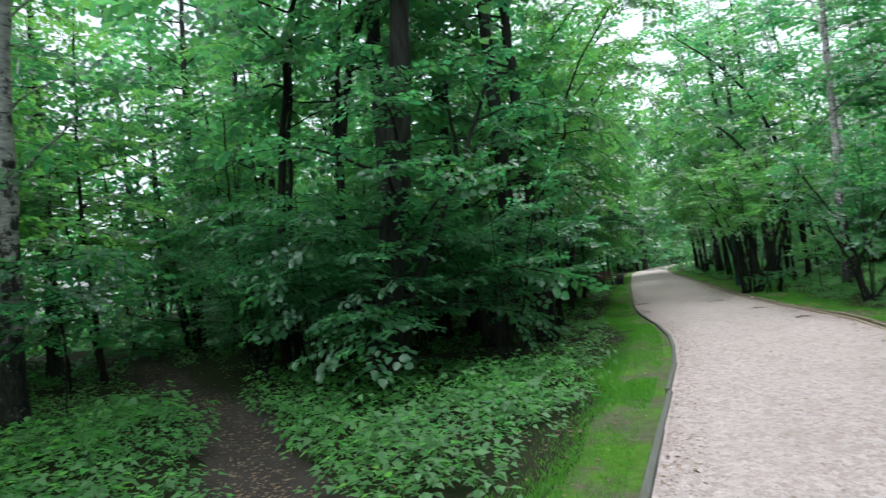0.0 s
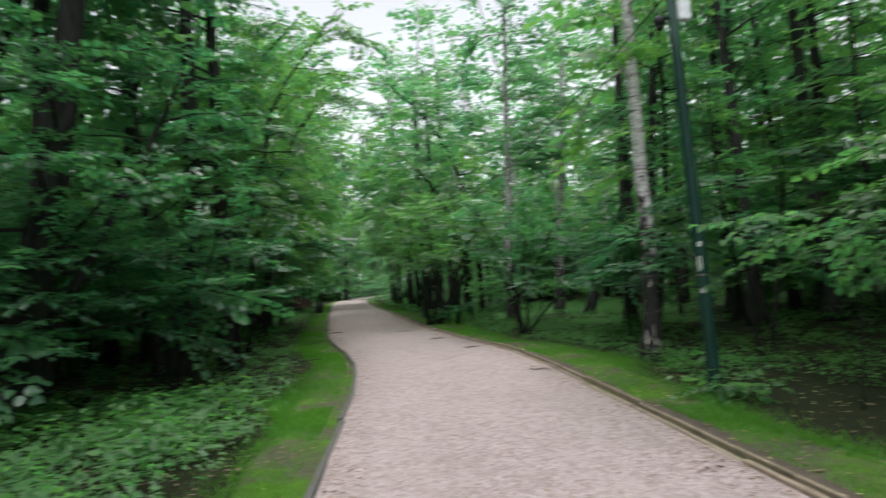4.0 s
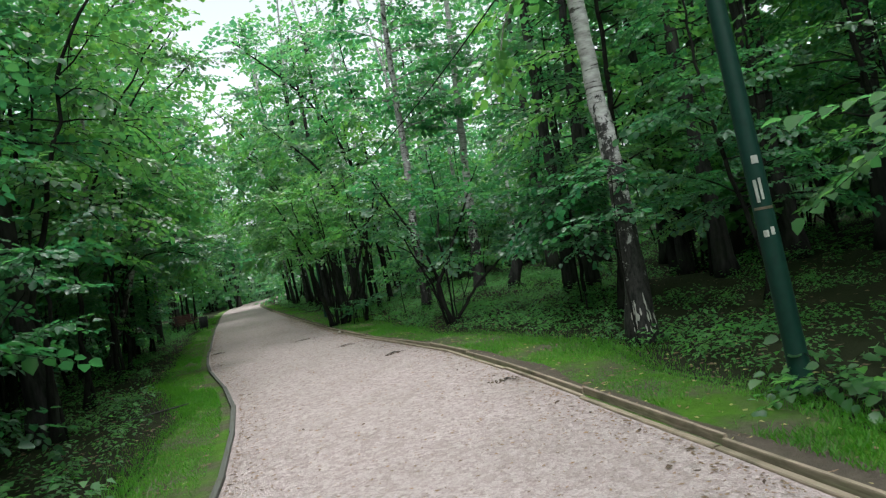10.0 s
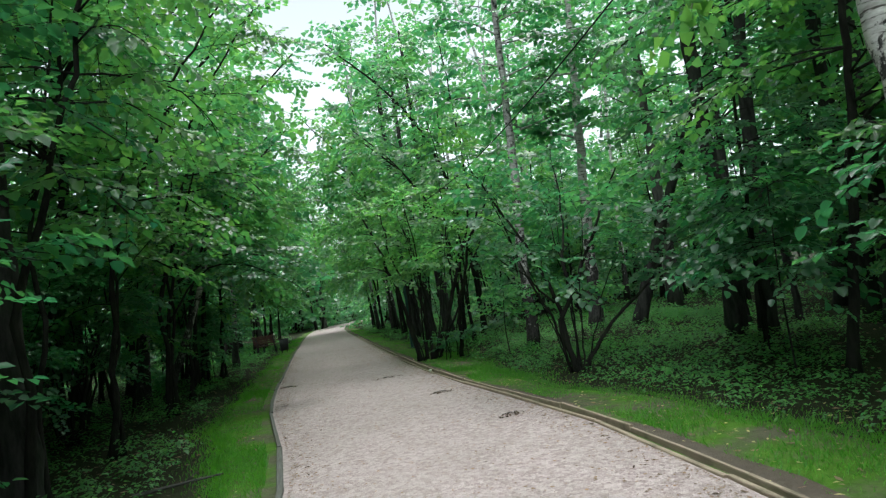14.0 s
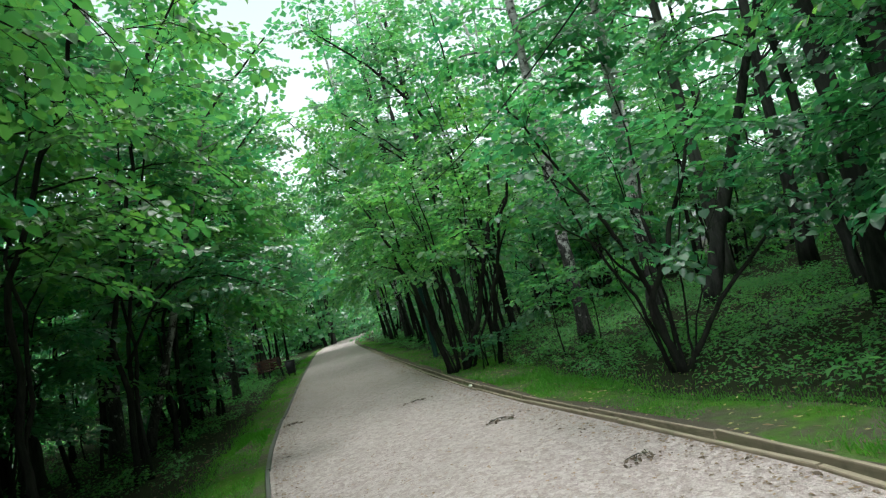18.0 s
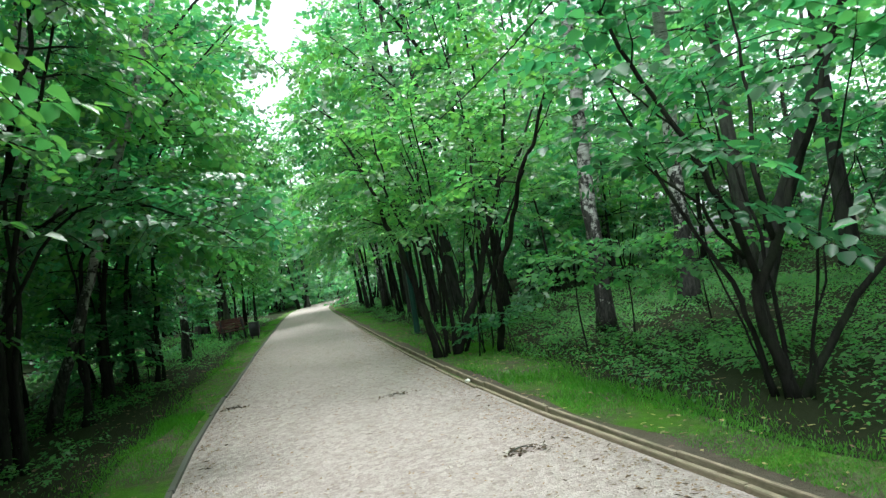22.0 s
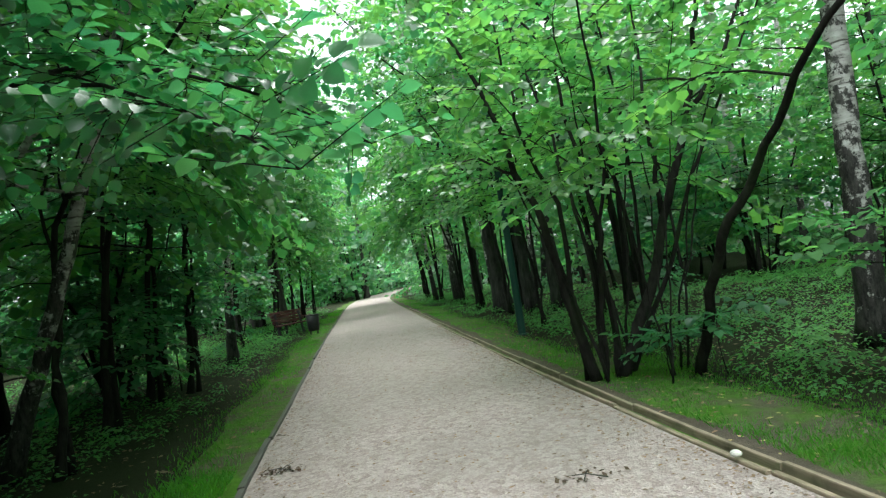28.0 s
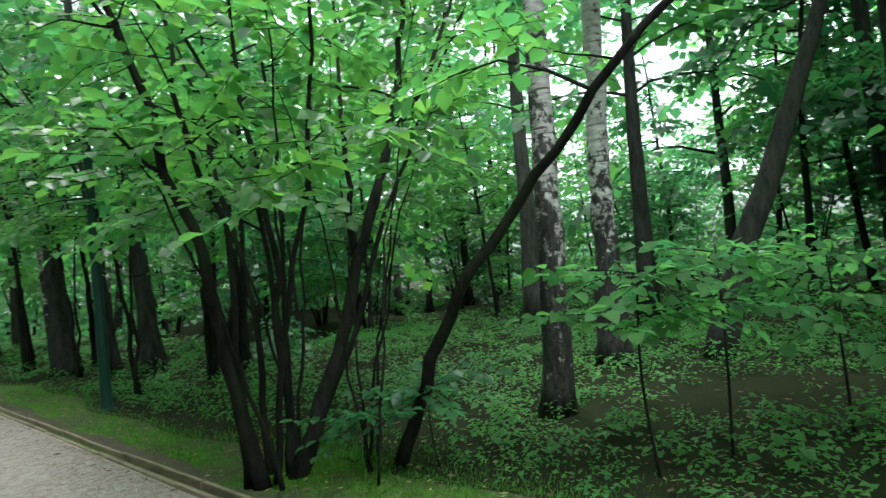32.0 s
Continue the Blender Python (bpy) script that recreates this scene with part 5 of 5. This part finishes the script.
for s in (-0.12, 0.12):
    child("leg", tube_mesh("leg", [(s, 0, 0), (s, 0, 0.07), (s, 0, 0.14)], [0.025] * 3, 8, IRON), bin_)
bin_.matrix_basis = pose(-0.98, 39.2, 0.0)

# ---- undergrowth, grass and litter ----
us = np.random.RandomState(77)


def herb(rs, leaves, tall, length):
    """A low plant: broad leaves on short stalks round one foot."""
    V, F = [], []
    for i in range(leaves):
        az, h = rs.uniform(0, 6.28), tall * rs.uniform(0.35, 1)
        r = rs.uniform(0.02, 0.14)
        L = length * rs.uniform(0.6, 1.2)
        W = L * 0.8
        leaf = np.array([(0, 0, 0), (0.3 * L, -0.45 * W, 0.12 * W), (L, 0, -0.12 * L), (0.3 * L, 0.45 * W, 0.12 * W)])
        R = np.array(Euler((rs.uniform(-0.4, 0.4), rs.uniform(-0.2, 0.5), az)).to_matrix())
        V.append(leaf @ R.T + (r * np.cos(az), r * np.sin(az), h))
        F.append((4 * i, 4 * i + 1, 4 * i + 2, 4 * i + 3))
    return np.vstack(V), np.array(F), np.zeros(len(F), int)


HERBS = [herb(us, 18, 0.17, 0.055) for _ in range(5)] + [herb(us, 18, 0.26, 0.066) for _ in range(2)] + [herb(us, 14, 0.09, 0.046) for _ in range(3)]


def herb_bed(label, x0, x1, y0, y1, per_m2, clear, keep=0.5, size=(0.7, 1.3)):
    n = int((x1 - x0) * (y1 - y0) * per_m2)
    x, y = us.uniform(x0, x1, n), us.uniform(y0, y1, n)
    x = x + bend(y)
    off = np.maximum(left_edge(y) - x, x - right_edge(y))
    lump = np.sin(x * 1.3 + 2 * np.sin(y * 0.7)) + np.sin(y * 1.1 + 1.7 * np.sin(x * 0.9)) + us.normal(0, 0.5, n)
    ok = (off > clear + us.uniform(0, 0.35, n)) & (lump > -keep * 2)
    tr_y = trail_y(x)
    ok &= ~((x < -0.7) & (np.abs(y - tr_y) < 0.62 + 0.12 * np.sin(x * 3)))
    x, y = x[ok], y[ok]
    az = us.uniform(0, 6.28, len(x))
    P = np.stack([x, y, height(x, y) - 0.02], 1)
    W = np.stack([np.cos(az), np.sin(az), 0 * az], 1)
    me = foliage("undergrowth", P, W, HERBS, us, LEAF_HERB, LEAF_HERB, size, 0.12)
    tagged(new("undergrowth", me), label, "undergrowth", kind="stuff")


herb_bed("bright green low groundcover plants beside the trail", -6.6, -1.0, 1.5, 9.5, 30, 0.85, 0.85, (1.1, 1.8))
herb_bed("dark green low plants beyond the trail", -9, -6.6, 4.6, 9.5, 20, 0.85, 0.6)
herb_bed("sparse low plants in deep shade", -9, -6.6, -3, 4.6, 6, 0.85, 0.3)
herb_bed("low plants in the shade beside the verge", -9, -1.0, 9.5, 14, 15, 0.9, 0.45)
herb_bed("sparse low plants in deep shade", -6.6, -1.0, -3, 1.5, 12, 0.85, 0.5)
herb_bed("dark green low plants beyond the trail", -13, -9, -2.5, 9, 16, 1.0, 0.7)
herb_bed("dark green groundcover plants in the shade of the woods", -9, -1.5, 14, 38, 13, 1.0, 0.35)
herb_bed("green groundcover plants under the trees", 3.2, 9, 10, 18, 15, 1.1, 0.45)
herb_bed("low green plants round the foot of the hazel", 3.2, 7.0, 14.5, 19.5, 11, 1.15, 1.0)
herb_bed("sparse low plants on the dark forest floor", 3.2, 9, 2, 10, 13, 1.1, 0.35)
herb_bed("leafy weeds at the edge of the verge", 3.2, 4.9, 2.5, 7.5, 12, 0.95, 0.3, (1.1, 1.7))
herb_bed("taller leafy weeds along the edge of the woods", 3.8, 6.6, 8.5, 22, 2.0, 1.15, 0.2, (1.3, 2.0))
herb_bed("green groundcover plants beneath birch and hazel", 1, 11, 20.5, 34, 22, 1.15, 0.6)
herb_bed("sparse low plants among dead leaves", 3, 9, 18, 20.5, 22, 1.15, 0.45)
herb_bed("low plants deeper in the woods", 9, 24, 2, 34, 4, 1.5, 0.6, (1.0, 1.7))
herb_bed("low plants deeper in the woods", -24, -9, -2, 36, 4, 1.5, 0.6, (1.0, 1.7))
herb_bed("low plants along the farther path", -9, 6, 34, 62, 8, 1.0, 0.7, (1.0, 1.6))


def grass(label, out, edge, sign, y0, y1, count, bare):
    y = us.uniform(y0, y1, count) ** 1.0
    k = np.where(us.rand(count) < 0.78, us.uniform(0.0, 1.05, count), 1.0 + us.exponential(0.22, count))
    w = np.abs(out(y) - edge(y))
    x = edge(y) + sign * ((0.16 if sign < 0 else 0.3) + k * (w - (0.1 if sign < 0 else 0.24)))
    lump = np.sin(x * 4 + 2 * np.sin(y * 1.9)) + np.sin(y * 2.7 + x) + us.normal(0, 0.6, count)
    ok = (lump > bare) | (k > 0.72)
    x, y = x[ok], y[ok]
    n = len(x)
    az, lean = us.uniform(0, 6.28, n), us.uniform(0.1, 0.7, n)
    h = us.uniform(0.022, 0.055, n) * (1 + 0.4 * np.sin(x * 2 + y))
    b = 0.0035
    d = np.stack([np.cos(az), np.sin(az)], 1)
    z = height(x, y)
    s = np.stack([-d[:, 1], d[:, 0]], 1) * b
    base = np.stack([x, y], 1)
    v = np.zeros((n, 4, 3))
    v[:, 0, :2], v[:, 1, :2] = base - s, base + s
    v[:, 2, :2] = base + s * 0.7 + d * (h * lean * 0.5)[:, None]
    v[:, 3, :2] = base + d * (h * lean * 1.3)[:, None]
    v[:, 0, 2] = v[:, 1, 2] = z
    v[:, 2, 2], v[:, 3, 2] = z + h * 0.6, z + h
    f = np.arange(4 * n).reshape(n, 4)
    tagged(new("grass", mesh_np("grass", v.reshape(-1, 3), f, LEAF_GRASS)), label, "grass", kind="stuff")


grass("short bright green grass on the verge", verge_out_left, left_edge, -1, 1, 22, 40000, -0.5)
grass("short green grass on the verge", verge_out_left, left_edge, -1, 22, 60, 16000, -0.9)
grass("short bright green grass with bare patches", verge_out_right, right_edge, 1, 2, 24, 46000, 0.0)
grass("short green grass on the verge", verge_out_right, right_edge, 1, 24, 60, 11000, -1.2)


def litter(name, label, n, x0, x1, y0, y1, size, mat, inside, clump=0.0):
    x, y = us.uniform(x0, x1, n), us.uniform(y0, y1, n)
    L, R = left_edge(y), right_edge(y)
    if inside:
        k = us.uniform(0, 1, n)
        k = np.where(us.rand(n) < clump, np.where(us.rand(n) < 0.6, 1 - 0.13 * k ** 2, 0.1 * k ** 2), k)
        x = L + 0.07 + (R - L - 0.14) * k
        z = path_height(x, y)
    else:
        ok = np.maximum(L - x, x - R) > 0.16
        x, y = x[ok], y[ok]
        z = height(x, y) + 0.006
    n = len(x)
    az = us.uniform(0, 6.28, n)
    s = us.uniform(size[0], size[1], n)
    a = us.uniform(0.3, 0.9, n)
    d = np.stack([np.cos(az), np.sin(az)], 1) * s[:, None]
    e = np.stack([-np.sin(az), np.cos(az)], 1) * (s * a)[:, None]
    c = np.stack([x, y], 1)
    v = np.zeros((n, 5, 3))
    v[:, 0, :2], v[:, 1, :2], v[:, 2, :2], v[:, 3, :2] = c - d, c - 0.6 * e + 0.2 * d, c + d, c + 0.7 * e
    v[:, 4, :2] = c
    for i, up in enumerate((0.2, 0.25, 0.3, 0.2, 0.5)):
        v[:, i, 2] = z + 0.003 + us.uniform(0, up, n) * s
    f = np.array([(0, 1, 4), (1, 2, 4), (2, 3, 4), (3, 0, 4)])[None] + 5 * np.arange(n)[:, None, None]
    tagged(new(name, mesh_np(name, v.reshape(-1, 3), f.reshape(-1, 3), mat)), label, "litter", kind="stuff")


litter("chips", "brown wood chips and dry leaves on the path", 13000, 0, 1, 1, 34, (0.006, 0.024), CHIP, True, 0.55)
litter("fallen_leaves", "dry fallen leaves on the verge", 1800, -3, 5, 1, 34, (0.012, 0.035), CHIP, False)
litter("fallen_leaves", "dry fallen leaves on the forest floor", 9000, -12, 14, 0, 34, (0.02, 0.05), CHIP, False)
litter("yellowed_leaves", "small yellowed leaves fallen on the grass verge", 1000, 2.6, 5.6, 2, 24, (0.012, 0.034), YELLOWED, False)
litter("yellowed_leaves", "small yellowed leaves fallen on the grass verge", 160, -2.6, 0.5, 2, 18, (0.012, 0.03), YELLOWED, False)
litter("bark_chunks", "dark clumps of bark and dead leaves on the path", 240, 0, 1, 2, 32, (0.015, 0.042), BARK_CHIP, True, 0.9)


def trail_litter(n):
    """Pale dry leaves trodden into the trail."""
    x = -us.uniform(1.2, 12, n)
    y = trail_y(x) + us.normal(0, 0.3, n)
    az, s = us.uniform(0, 6.28, n), us.uniform(0.008, 0.03, n)
    d, e = np.stack([np.cos(az), np.sin(az)], 1) * s[:, None], np.stack([-np.sin(az), np.cos(az)], 1) * s[:, None] * 0.5
    c, z = np.stack([x, y], 1), height(x, y) + 0.016
    v = np.zeros((n, 4, 3))
    for i, p in enumerate((c - d, c - e, c + d, c + e)):
        v[:, i, :2], v[:, i, 2] = p, z + us.uniform(0, 0.3, n) * s
    tagged(new("fallen_leaves", mesh_np("fallen_leaves", v.reshape(-1, 3), np.arange(4 * n).reshape(n, 4), CHIP)), "pale dry leaves trodden into the trail", "litter", kind="stuff")


trail_litter(2800)


def clump(label, x, y, n, spread, seed):
    """A small heap of dead leaves, bark and twigs washed together on the path."""
    rs = np.random.RandomState(seed)
    thing = tagged(new("leaf_clump"), label, "leaf litter")
    az, d = rs.uniform(0, 6.28, n), rs.rayleigh(spread * 0.45, n)
    px, py = d * np.cos(az) * 1.5, d * np.sin(az) * 0.8
    t, k = rs.uniform(0, 6.28, n), rs.uniform(0.01, 0.03, n)
    u, w = np.stack([np.cos(t), np.sin(t), rs.uniform(-0.5, 0.5, n)], 1) * k[:, None], np.stack([-np.sin(t), np.cos(t), rs.uniform(-0.6, 0.6, n)], 1) * (k * 0.55)[:, None]
    c = np.stack([px, py, 0.008 + rs.uniform(0, 0.014, n) * np.exp(-(d / spread) ** 2)], 1)
    v = np.stack([c - u, c - w, c + u, c + w], 1).reshape(-1, 3)
    child("leaves", mesh_np("leaves", v, np.arange(4 * n).reshape(n, 4), BARK_CHIP), thing, kind="stuff")
    for i in range(2):
        a, L = rs.uniform(0, 3.14), rs.uniform(0.08, 0.16)
        q = np.array([np.cos(a), np.sin(a), 0]) * L
        m = np.array([rs.normal(0, spread * 0.3), rs.normal(0, spread * 0.2), 0.014])
        child("twig", tube_mesh("twig", [m - q, m + (0.01, 0.015, 0.012), m + q], [0.004, 0.0035, 0.0015], 5, BARK_GREY), thing)
    thing.matrix_basis = pose(x, y, float(path_height(np.array(x), np.array(y))))


clump("small dark clump of dead leaves and twigs on the path", 2.66, 16.8, 60, 0.15, 801)
clump("small dark clump of dead leaves and twigs by the edging", 0.06, 21.7, 60, 0.14, 802)
clump("dead leaves and bark washed against the kerb", 3.0, 14.1, 60, 0.14, 803)
clump("scattered dead leaves and twigs on the path", 2.15, 20.15, 40, 0.18, 804)
clump("dead leaves washed against the kerb", 3.25, 10.1, 60, 0.14, 805)

branch = tagged(new("fallen_branch"), "grey broken branch lying on the mossy verge", "branch")
main = child("limb", tube_mesh("limb", resample([(-0.42, 0.05, 0.03), (-0.1, 0, 0.045), (0.2, 0.03, 0.04), (0.42, -0.04, 0.05)], 0.08), np.linspace(0.022, 0.01, 11)[:len(resample([(-0.42, 0.05, 0.03), (-0.1, 0, 0.045), (0.2, 0.03, 0.04), (0.42, -0.04, 0.05)], 0.08))], 7, BARK_GREY), branch)
child("side_twig", tube_mesh("side_twig", [(0.05, 0.01, 0.045), (0.15, 0.1, 0.08), (0.24, 0.2, 0.09)], [0.008, 0.006, 0.003], 5, BARK_GREY), main)
branch.matrix_basis = pose(-0.6, 13.6, 0.0, 0, 0, 20)

bm = bmesh.new()
bmesh.ops.create_icosphere(bm, subdivisions=2, radius=0.035)
for v in bm.verts:
    v.co *= 1 + 0.18 * math.sin(40 * v.co.x + 3) * math.cos(55 * v.co.y)
    v.co.z *= 0.65
me = bpy.data.meshes.new("white_stone")
bm.to_mesh(me)
bm.free()
me.materials.append(LIME_WASH)
stone = tagged(new("white_stone", me), "small white stone lying on the kerb boards", "stone")
stone.matrix_basis = pose(3.02, 19.93, 0.085)
